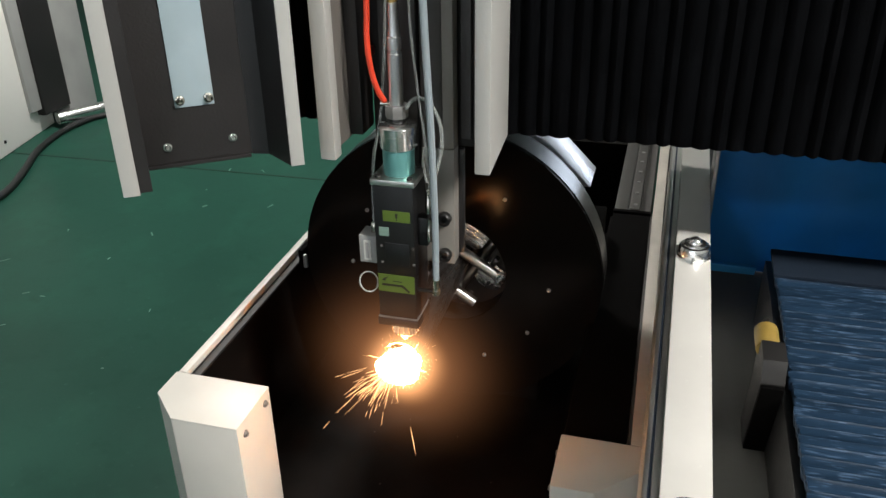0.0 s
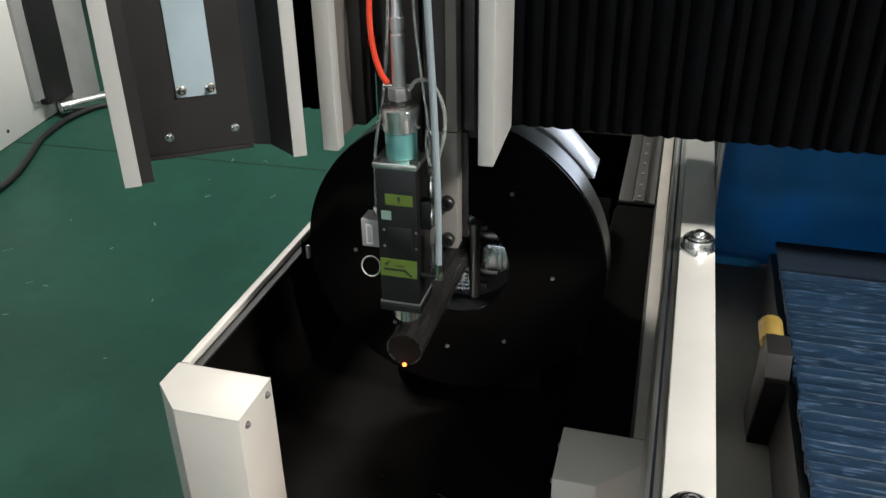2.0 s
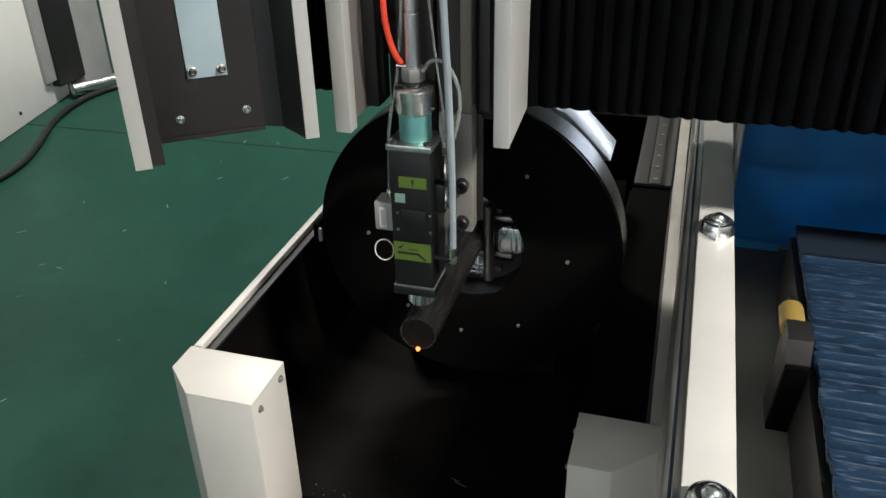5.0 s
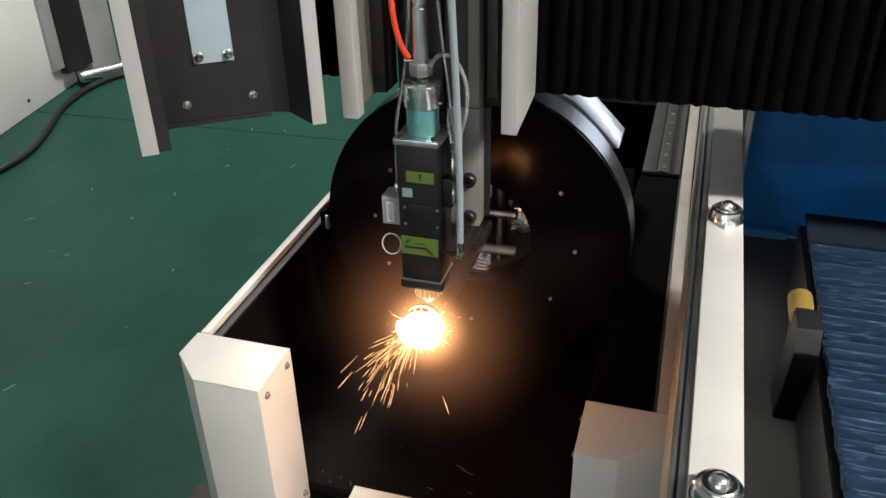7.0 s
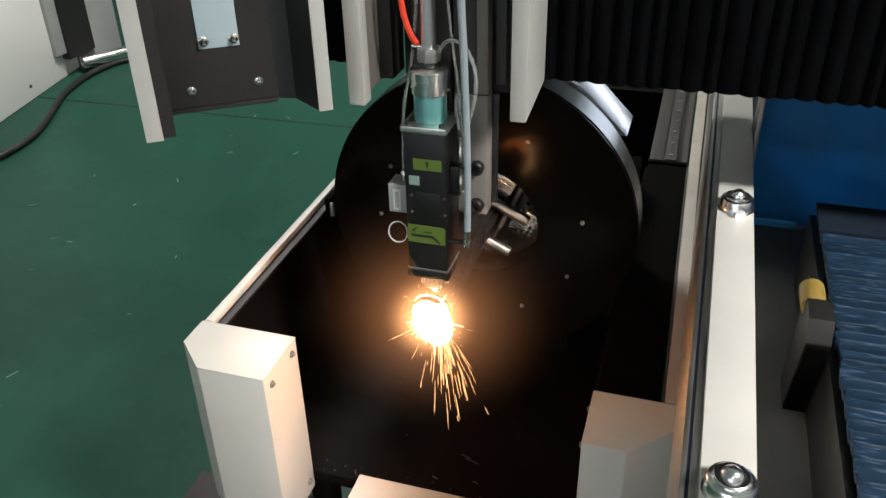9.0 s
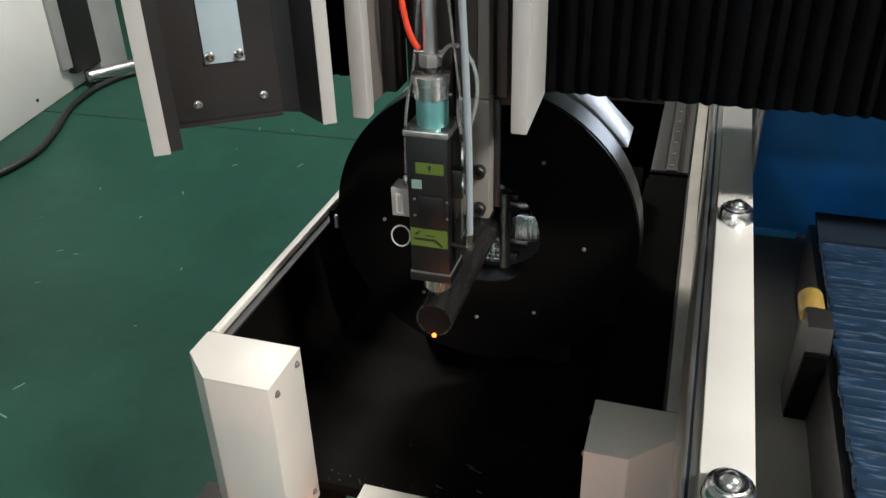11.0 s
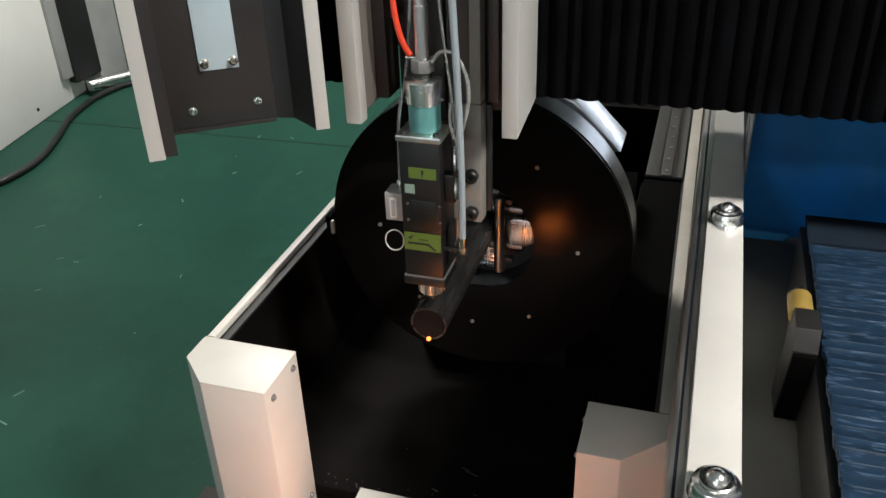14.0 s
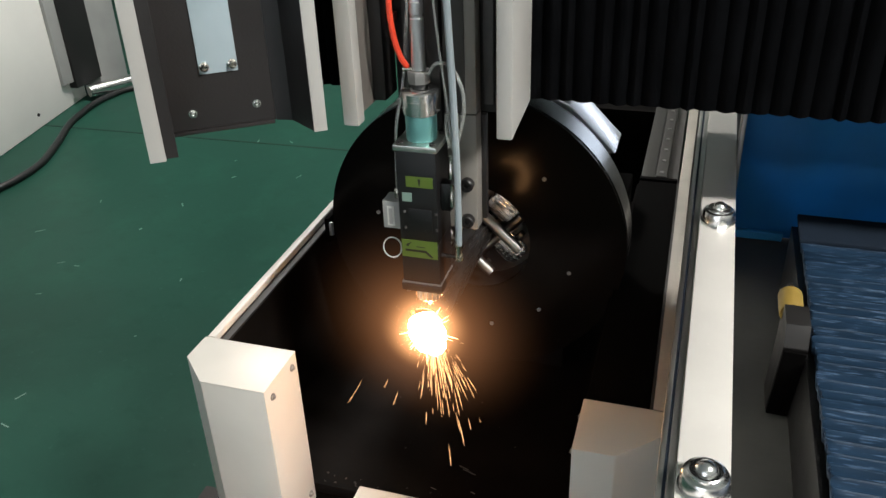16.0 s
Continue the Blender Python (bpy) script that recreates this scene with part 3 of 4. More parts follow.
def sheet_table():
    bed = thing("table_bed", 0.8, 0.2, FLOOR, "dark grey steel bed of the sheet table", "table bed")
    part("top", box(0.534, 1.9, -1.6, 0.70, 0.65, 0.69, 0.003), M_CONC, bed)
    part("frame", box(0.56, 1.86, -1.5, 2.2, FLOOR, 0.649), M_DARK, bed)
    part("channel", box(0.648, 0.662, -1.6, 0.36, 0.691, 0.845, 0.002), M_BLACK, bed)
    tarp = thing("blue_curtain", 0.9, 0.6, 0.56, "deep blue fabric dust curtain behind the table", "curtain")
    bm = bmesh.new()
    rows = []
    for j in range(9):
        z = 0.692 + j * 0.045
        rows.append([bm.verts.new((0.545 + 0.034 * i, 0.60 + 0.006 * math.sin(i * 1.3) + 0.003 * math.sin(i * 0.37 + j), z)) for i in range(40)])
    for a, b in zip(rows, rows[1:]):
        for i in range(39):
            bm.faces.new((a[i], a[i + 1], b[i + 1], b[i]))
    bmesh.ops.solidify(bm, geom=list(bm.faces), thickness=0.004)
    part("cloth", bm, M_BLUE, tarp)
    part("hem", box(0.55, 0.66, 0.575, 0.590, 0.692, 0.712, 0.003), M_BLUE, tarp)
    part("side_bar", box(0.534, 0.543, 0.52, 0.62, 0.691, 1.04, 0.002), M_DULL, tarp, "dark steel side bar")
    # lamella way cover
    c = thing("lamella_cover", 1.0, -0.1, 0.56, "blue film coated steel lamella way cover", "way cover")
    part("head_plate", prism([(0.262, 0.868), (0.362, 0.872), (0.362, 0.864), (0.262, 0.860)], "x", 0.655, 1.75, 0.001), M_PLATE, c, "flat blue-grey head plate")
    rng = random.Random(11)
    meshes = []
    for k in range(6):
        bm = bmesh.new()
        sag = rng.uniform(-0.0012, 0.0012)
        rows = []
        for x, cut in ((0.0, 0.62), (0.003, 0.84), (0.009, 0.96), (0.018, 1.0), (0.25, 1.0), (0.60, 1.0), (1.09, 1.0)):
            wave = sag * math.sin(x * 4 + k) + (rng.uniform(-0.0006, 0.0006) if x > 0.02 else 0)
            ring = []
            for y, z in ((0.004, 0.0085), (-0.010, 0.0050), (-0.0125, 0.0058), (-0.0145, 0.0042), (-0.027, 0.0022), (-0.033, 0.0014), (-0.0365, -0.0004), (-0.0378, -0.0030), (-0.0365, -0.0065), (-0.031, -0.0060), (0.004, 0.0020)):
                ring.append(bm.verts.new((x, y * cut if y < 0 else y, z + wave - (0.0015 * (1 - cut) / 0.38))))
            rows.append(ring)
        for p, q in zip(rows, rows[1:]):
            for j in range(len(p)):
                i2 = (j + 1) % len(p)
                bm.faces.new((p[j], p[i2], q[i2], q[j]))
        bm.faces.new(rows[0])
        bm.faces.new(rows[-1])
        bmesh.ops.recalc_face_normals(bm, faces=bm.faces)
        me = bpy.data.meshes.new("lamella")
        bm.to_mesh(me)
        bm.free()
        me.materials.append(M_LAMEL)
        me.polygons.foreach_set("use_smooth", [True] * len(me.polygons))
        me.set_sharp_from_angle(angle=radians(50))
        meshes.append(me)
    y, i = 0.270, 0
    while y > -1.4:
        ob = new("lamella", meshes[i % 6])
        ob.parent = c
        ob.location = Vector((0.659 + rng.uniform(-0.002, 0.003), y, 0.856 + rng.uniform(-0.0008, 0.0008))) - BASE[c]
        ob.rotation_euler = (rng.uniform(-0.03, 0.03), 0, rng.uniform(-0.002, 0.002))
        y -= rng.choice((0.018, 0.022, 0.025, 0.027))
        i += 1
    part("support", box(0.676, 1.74, -1.45, 0.35, 0.692, 0.84), M_BLACK, c)
    # stop block with its roller
    s = thing("stop_block", 0.62, -0.08, 0.56, "dark grey steel stop lever with yellow roller", "stop")
    part("lever", prism([(0.033, 0.692), (-0.030, 0.903), (-0.086, 0.903), (-0.101, 0.868), (-0.038, 0.692)], "x", 0.6115, 0.648, 0.0015), M_LEVER, s)
    # front of the lever, darker than its other sides
    part("front_pad", prism([(-0.1015, 0.8655), (-0.0395, 0.6925), (-0.0475, 0.6925), (-0.1085, 0.8650)], "x", 0.6125, 0.647, 0.0008), M_COVER, s, "thin black layer over the lever's front")
    part("roller", lathe([(0.0, 0.028), (0.0175, 0.028), (0.0192, 0.026), (0.0192, -0.026), (0.0180, -0.028), (0.0135, -0.028), (0.0130, -0.022), (0.0, -0.022)], (0.6245, 0.000, 0.885), "y", 36), M_YELLOW, s, "yellow plastic roller")
    part("axle", lathe([(0.006, -0.024), (0.006, -0.031), (0, -0.031)], (0.6245, 0.0, 0.885), "y", 12), M_DULL, s)
    part("bearing", box(0.6185, 0.6285, 0.0285, 0.045, 0.693, 0.90, 0.002), M_BLACK, s)


M_CLIP = material("dull_red_plastic", (0.16, 0.02, 0.012), 0.6)
M_SLIDE = material("brown_grey_slide_paint", (0.14, 0.127, 0.115), 0.4, 0, 0.08, 8, 0.1, 160)
M_GREY_DARK = material("dark_grey_steel", (0.062, 0.058, 0.056), 0.5, 0.1, 0.15, 10, 0.1, 120)


# ---- gantry, bellows, carriage and its open cover ----
def bellows(x0, x1, y, z0, z1, label):
    b = thing("gantry_bellows", (x0 + x1) / 2, y, z0, label, "bellows", "bellows of the gantry")
    pitch, deep = 0.030, 0.010
    n = int(round((x1 - x0) / pitch))
    rng = random.Random(int(x0 * 100))
    seg = 6
    edge = [(x0 + (x1 - x0) * i / n + (rng.uniform(-0.006, 0.006) if 0 < i < n else 0), rng.uniform(-0.002, 0.002)) for i in range(n + 1)]
    for i in range(n):
        bm = bmesh.new()
        lo, hi = [], []
        fat, drop = rng.uniform(0.8, 1.1), rng.uniform(-0.0015, 0.0015)
        for k in range(seg + 1):
            u = k / seg
            px = edge[i][0] * (1 - u) + edge[i + 1][0] * u
            py = y + deep - deep * fat * (1 - abs(2 * u - 1) ** 1.7) + edge[i][1] * (1 - u) + edge[i + 1][1] * u
            lo.append(bm.verts.new((px, py, z0 + drop * (1 - abs(2 * u - 1)))))
            hi.append(bm.verts.new((px, py, z1)))
        for k in range(seg):
            bm.faces.new((lo[k], lo[k + 1], hi[k + 1], hi[k]))
        bmesh.ops.solidify(bm, geom=list(bm.faces), thickness=0.0025)
        part("pleat", bm, M_BELLOWS, b)
    part("backing", box(x0, x1, y + 0.030, y + 0.036, z0 + 0.02, z1), M_BLACK, b)


def gantry():
    bellows(0.142, 1.72, 0.150, 1.148, 1.95, "black pleated fabric bellows hanging from the gantry")
    bellows(-0.42, -0.140, 0.150, 1.148, 1.95, "short black pleated bellows behind the open cover")
    g = thing("gantry_beam", 0.6, 0.5, 1.16, "dark gantry beam behind the bellows", "gantry")
    part("beam", box(-0.40, 1.74, 0.26, 0.88, 1.19, 1.96, 0.004), M_DARK, g)
    part("leg", box(1.76, 1.96, 0.2, 0.7, FLOOR, 1.98, 0.005), M_WHITE, g)
    c = thing("tool_carriage", 0.01, 0.1, 1.13, "white and black gantry carriage with open front", "carriage")
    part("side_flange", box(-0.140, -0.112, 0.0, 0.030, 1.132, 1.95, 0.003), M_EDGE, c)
    part("inner_plate", box(-0.138, -0.116, 0.0305, 0.145, 1.145, 1.95, 0.002), M_SLIDE, c)
    part("inner_plate", box(-0.1155, -0.092, 0.085, 0.145, 1.15, 1.95, 0.002), M_DARK, c)
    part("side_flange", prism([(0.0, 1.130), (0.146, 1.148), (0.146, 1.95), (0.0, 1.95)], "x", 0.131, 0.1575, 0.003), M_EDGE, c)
    part("back_plate", box(-0.0915, 0.130, 0.146, 0.17, 1.12, 1.95, 0.002), M_DARK, c)
    for x in (-0.062, 0.085):
        part("guide", box(x - 0.009, x + 0.009, 0.130, 0.1455, 1.14, 1.95, 0.002), M_GREY_DARK, c)
    for i in range(9):
        part("bolt_hole", lathe([(0.006, 0), (0.006, -0.002), (0, -0.001)], (0.112, 0.146, 1.17 + i * 0.055), "y", 12), M_BLACK, c)
    part("cable_clip", box(-0.091, -0.078, 0.11, 0.13, 1.285, 1.30, 0.002), M_CLIP, c)
    # hinged cover, swung open; x along the sheet, y into it, z up
    turn = 35.0
    d = thing("carriage_cover", -0.24, -0.10, 1.10, "open charcoal carriage cover with white folded edges", "cover")
    L, R = -0.065, 0.212
    lo, hi = 1.152, 1.95

    def place(bm):
        bmesh.ops.transform(bm, verts=bm.verts, matrix=Matrix.Translation(COVER) @ pose(0, 0, 0, 0, 0, turn))
        return bm
    part("web", place(box(L + 0.031, 0.141, 0.0, 0.006, lo + 0.015, hi)), M_DARK, d)
    part("bottom_fold", place(box(L + 0.034, 0.138, -0.010, -0.0005, lo + 0.012, lo + 0.018, 0.001)), M_DARK, d)
    part("inner_side", place(prism([(L + 0.0305, 0.006), (L + 0.0305, -0.004), (L + 0.043, -0.064), (L + 0.043, -0.073), (L + 0.0205, -0.073), (L + 0.0205, 0.006)], "z", lo + 0.003, hi)), M_DARK, d)
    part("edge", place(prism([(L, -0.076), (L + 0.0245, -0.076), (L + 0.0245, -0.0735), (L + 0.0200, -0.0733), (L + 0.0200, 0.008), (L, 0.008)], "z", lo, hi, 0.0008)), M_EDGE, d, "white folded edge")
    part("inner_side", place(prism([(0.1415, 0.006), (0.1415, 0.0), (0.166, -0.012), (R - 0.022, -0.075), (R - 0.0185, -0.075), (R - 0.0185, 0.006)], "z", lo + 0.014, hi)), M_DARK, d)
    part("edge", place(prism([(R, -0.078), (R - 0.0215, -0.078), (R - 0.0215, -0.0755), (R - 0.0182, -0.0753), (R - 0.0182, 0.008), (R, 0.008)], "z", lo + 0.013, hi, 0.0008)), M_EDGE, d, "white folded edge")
    part("window_plate", place(box(0.032, 0.092, -0.0035, -0.0004, 1.258, hi - 0.1, 0.0008)), M_FILM, d, "pale blue film covered aluminium plate")
    for x, z in ((0.0405, 1.270), (0.0840, 1.270)):
        part("screw", place(lathe([(0.0075, 0), (0.0075, -0.003), (0.0052, -0.004), (0.0048, -0.010), (0.003, -0.012), (0, -0.011)], (x, -0.0036, z), "y", 16)), M_BRASS, d)
    for x, z in ((0.011, 1.1955), (0.113, 1.1985)):
        part("screw", place(screw_mesh((x, -0.0002, z), "y", 0.0048, 0.006)), M_CHROME, d)
    for z in (1.52, 1.84):
        part("hinge", box(-0.136, -0.116, -0.094, -0.001, z, z + 0.06, 0.003), M_DULL, d)


COVER = Vector((-0.340, -0.160, 0))


# ---- laser head (moves up and down on its slide) ----
HX, HY = -0.0155, 0.05


def laser_head():
    h = thing("laser_cutter", HX, HY, 0.75, "black fibre laser cutting head with lime stickers", "laser head")
    x0, x1, y0, y1 = -0.0535, 0.0205, 0.012, 0.086
    part("lower_body", box(x0, x1, y0, y1, 0.826, 0.915, 0.004), M_HEAD, h)
    part("upper_body", box(x0, x1, y0, y1, 0.9155, 1.094, 0.0035), M_HEAD, h)
    part("base_plate", box(x0 - 0.003, x1 + 0.003, y0 - 0.003, y1 + 0.003, 0.808, 0.825, 0.004), M_HEAD, h)
    part("seam", box(x0 - 0.0015, x1 + 0.0015, y0 - 0.0015, y1 + 0.0015, 0.8252, 0.828), M_DULL, h)
    part("top_plate", box(x0 - 0.003, x1 + 0.003, y0 - 0.003, y1 + 0.003, 1.0945, 1.105, 0.0015), M_ALU, h, "bare aluminium top plate")
    for x in (x0 + 0.008, x1 - 0.008):
        for y in (y0 + 0.008, y1 - 0.008):
            part("screw", lathe([(0.005, 0), (0.005, 0.004), (0.0025, 0.004), (0, 0.002)], (x, y, 1.1052), "z", 12), M_DARK, h)
    part("collimator", lathe([(0.027, 1.1055), (0.0275, 1.108), (0.0275, 1.150), (0.027, 1.152), (0, 1.152)], (HX, HY, 0), "z", 40), M_TEAL, h, "teal anodised collimator")
    knurl = lathe([(0.026, 1.1525), (0.0305, 1.1535), (0.0310, 1.178), (0.0325, 1.1795), (0.0325, 1.192), (0.031, 1.194), (0.018, 1.1995), (0.0, 1.1995)], (HX, HY, 0), "z", 40)
    part("lock_ring", knurl, M_CHROME, h, "polished steel lock ring")
    for k in range(10):
        a = 2 * math.pi * k / 10
        part("ring_flat", lathe([(0.0045, 0), (0.0045, 0.0012), (0, 0.0012)], (HX + 0.0306 * math.cos(a), HY + 0.0306 * math.sin(a), 1.158), "z", 8), M_DULL, h) if k % 5 == 0 else None
    part("gasket", lathe([(0.0145, 1.1997), (0.0155, 1.203), (0.0145, 1.2065), (0, 1.2065)], (HX, HY, 0), "z", 28), M_CABLE, h)
    part("hex_collar", lathe([(0.0195, 1.207), (0.0205, 1.209), (0.0205, 1.226), (0.0195, 1.228), (0, 1.228)], (HX, HY, 0), "z", 8), M_DULL, h)
    part("ferrule", lathe([(0.012, 1.2285), (0.0122, 1.232), (0.0122, 1.315), (0.0105, 1.317), (0.0105, 1.322), (0.0118, 1.323), (0.0118, 1.342), (0.010, 1.344), (0.0088, 1.36), (0.0078, 1.40), (0, 1.40)], (HX, HY, 0), "z", 28), M_STEEL, h, "long steel fibre ferrule")
    part("fibre_sleeve", pipe_mesh([(HX, HY, 1.398), (HX - 0.003, HY, 1.46), (HX - 0.004, HY + 0.004, 1.56), (HX, HY + 0.02, 1.8)], 0.0085), M_YELLOW, h, "yellow fibre sleeve")
    # nozzle
    part("nozzle_holder", lathe([(0.018, 0.808), (0.018, 0.800), (0.0245, 0.799), (0.0245, 0.778), (0.022, 0.775), (0.016, 0.774), (0, 0.774)], (HX, HY, 0), "z", 36), M_STEEL, h)
    for k in range(18):
        a = 2 * math.pi * k / 18
        bm = box(-0.0015, 0.0015, -0.0012, 0.0012, 0.7785, 0.797)
        bmesh.ops.transform(bm, verts=bm.verts, matrix=Matrix.Translation((HX + 0.0248 * math.cos(a), HY + 0.0248 * math.sin(a), 0)) @ pose(0, 0, 0, 0, 0, math.degrees(a)))
        part("knurl", bm, M_CHROME, h)
    part("nozzle", lathe([(0.014, 0.774), (0.014, 0.768), (0.007, 0.759), (0.0035, 0.755), (0.002, 0.755), (0.002, 0.76), (0, 0.76)], (HX, HY, 0), "z", 24), M_BRASS, h, "brass nozzle tip")
    # stickers with their printed marks
    st = part("warning_sticker", box(-0.0365, 0.0135, y0 - 0.0012, y0 - 0.0002, 1.0265, 1.0470), M_LIME, h, "lime warning sticker")
    part("mark", prism([(-0.0140, 1.0430), (-0.0085, 1.0430), (-0.0100, 1.0330), (-0.0125, 1.0330)], "y", y0 - 0.0018, y0 - 0.0013), M_PRINT, st)
    part("mark", box(-0.0122, -0.0103, y0 - 0.0018, y0 - 0.0013, 1.0295, 1.0315), M_PRINT, st)
    st = part("arrow_sticker", box(-0.0515, 0.0175, y0 - 0.0012, y0 - 0.0002, 0.8825, 0.9185), M_LIME, h, "lime sticker with a bent arrow")
    part("mark", prism([(-0.0445, 0.8950), (-0.0060, 0.8950), (0.0060, 0.8845), (0.0090, 0.8868), (-0.0045, 0.8992), (-0.0445, 0.8992)], "y", y0 - 0.0018, y0 - 0.0013), M_PRINT, st)
    part("mark", prism([(-0.0440, 0.9065), (-0.0400, 0.9105), (-0.0310, 0.9150), (-0.0370, 0.9085), (-0.0375, 0.9050)], "y", y0 - 0.0018, y0 - 0.0013), M_PRINT, st)
    part("mark", box(-0.0230, -0.0060, y0 - 0.0018, y0 - 0.0013, 0.9050, 0.9064), M_PRINT, st)
    part("square_sticker", box(-0.0450, -0.0268, y0 - 0.0012, y0 - 0.0002, 0.9970, 1.0140), M_PALEGREEN, h, "pale green sticker")
    for x in (-0.0420, 0.0175):
        for z in (0.9435, 0.9760):
            part("cover_screw", screw_mesh((x, y0, z), "y", 0.0021, 0.003), M_GREY_DARK, h)
    part("lens_drawer", box(-0.0345, 0.0100, y0 - 0.002, y0 - 0.0003, 0.938, 0.984, 0.001), M_BLACK, h)
    # amplifier box with its label, wire loop
    a = part("sensor_box", box(-0.0905, x0 - 0.0004, 0.026, 0.066, 0.930, 0.985, 0.002), M_GREY, h, "grey sensor box")
    part("label", box(-0.0815, -0.0680, 0.0245, 0.0257, 0.9360, 0.9760), M_PAPER, a)
    part("label_bar", box(-0.0780, -0.0715, 0.0238, 0.0243, 0.9400, 0.9720), M_GREY, a)
    part("connector", lathe([(0.006, 0.9855), (0.006, 1.000), (0.004, 1.004), (0, 1.004)], (x0 - 0.013, 0.045, 0), "z", 14), M_BRASS, a)
    part("sensor_wire", pipe_mesh([(x0 - 0.013, 0.045, 1.003), (x0 - 0.012, 0.046, 1.06), (x0 - 0.008, 0.05, 1.13), (x0 + 0.004, 0.07, 1.22), (x0 + 0.012, 0.09, 1.40), (x0 + 0.012, 0.10, 1.7)], 0.0028), M_CLEAR, h)
    loop = [(-0.0745 + 0.0180 * math.cos(t), 0.022 + 0.004 * math.sin(t), 0.8915 + 0.0190 * math.sin(t)) for t in [math.pi * 2 * k / 14 for k in range(15)]]
    part("wire_loop", pipe_mesh([(x0 - 0.004, 0.04, 0.930)] + loop + [(x0 - 0.003, 0.035, 0.850)], 0.0012, 8, 4), M_PAPER, h, "thin white wire loop")
    # hoses
    part("cooling_hose", pipe_mesh([(0.0560, 0.02, 0.912), (0.0562, 0.02, 1.05), (0.0525, 0.02, 1.20), (0.0462, 0.022, 1.34), (0.036, 0.03, 1.56), (0.026, 0.045, 1.8)], 0.0064), M_PALEBLUE, h, "pale blue cooling hose")
    part("hose_fitting", lathe([(0.0078, 0.884), (0.0078, 0.893), (0.0066, 0.894), (0.0070, 0.915), (0, 0.915)], (0.0560, 0.02, 0), "z", 12), M_BRASS, h)
    part("hose_clip", box(0.0210, 0.050, 0.017, 0.024, 0.886, 0.892, 0.001), M_BLACK, h)
    part("red_hose", pipe_mesh([(-0.034, 0.045, 1.234), (-0.044, 0.042, 1.252), (-0.054, 0.042, 1.285), (-0.060, 0.045, 1.335), (-0.060, 0.055, 1.42), (-0.056, 0.08, 1.8)], 0.0050), M_RED, h, "bright red air hose")
    part("hose_fitting", lathe([(0.0045, -0.012), (0.0045, 0.008), (0, 0.008)], (-0.030, 0.046, 1.230), "x", 12), M_BRASS, h)
    part("clear_hose", pipe_mesh([(0.004, 0.04, 1.226), (0.022, 0.034, 1.246), (0.047, 0.030, 1.243), (0.066, 0.028, 1.208), (0.068, 0.028, 1.165), (0.057, 0.030, 1.118), (0.043, 0.032, 1.070)], 0.0034), M_CLEAR, h, "looped clear hose")
    part("clear_hose", pipe_mesh([(0.034, 0.05, 1.09), (0.027, 0.055, 1.13), (0.033, 0.055, 1.152), (0.041, 0.055, 1.13), (0.039, 0.05, 1.05)], 0.0026), M_CLEAR, h)
    part("clear_hose", pipe_mesh([(0.036, 0.06, 1.08), (0.030, 0.06, 1.16), (0.016, 0.065, 1.27), (0.004, 0.075, 1.40), (0.0, 0.09, 1.75)], 0.0022), M_CLEAR, h)
    for z, r in ((1.060, 0.0062), (1.005, 0.0055)):
        part("valve", lathe([(r, z - 0.02), (r, z), (r * 0.8, z + 0.002), (r * 0.8, z + 0.022), (0, z + 0.022)], (0.0415, 0.034, 0), "z", 14), M_BRASS, h)
    part("valve_block", box(0.0210, 0.040, 0.030, 0.055, 0.975, 1.030, 0.003), M_BLACK, h)
    # slide bracket behind the head
    b = part("slide_bracket", box(0.012, 0.0715, 0.095, 0.130, 0.908, 1.136, 0.0025), M_GREY_LIGHT, h, "brown-grey slide bracket")
    part("bracket_edge", box(0.0700, 0.0800, 0.1305, 0.144, 0.915, 1.125, 0.0015), M_DARK, h)
    part("slide_column", box(0.012, 0.0505, 0.098, 0.130, 1.1365, 1.9, 0.002), M_COLUMN, h, "dark brown slide column")
    part("slide_edge", box(0.0508, 0.0712, 0.096, 0.130, 1.1365, 1.9, 0.004), M_GREY_LIGHT, h)
    for z in (1.003, 0.928):
        part("bracket_bolt", lathe([(0.013, 0), (0.013, -0.012), (0.011, -0.014), (0.006, -0.014), (0.005, -0.008), (0, -0.008)], (0.0535, 0.0948, z), "y", 20), M_BLACK, b)
    part("slide_plate", box(-0.045, 0.009, 0.090, 0.110, 0.86, 1.6, 0.002), M_DARK, h)
    part("mount", box(-0.04, 0.02, 0.0865, 0.0895, 0.85, 1.05), M_DARK, h)
    return h


M_COLUMN = material("dark_brown_paint", (0.050, 0.044, 0.040), 0.45, 0, 0.12, 8, 0.1, 160)
M_GREY_LIGHT = material("brown_grey_paint_light", (0.22, 0.205, 0.185), 0.45, 0, 0.08, 8, 0.1, 160)


# ---- chuck with its disc, jaws and rollers, and the tube in it ----
CX, CZ, CY = -0.0270, 0.703, 0.41
RD, RO = 0.354, 0.136


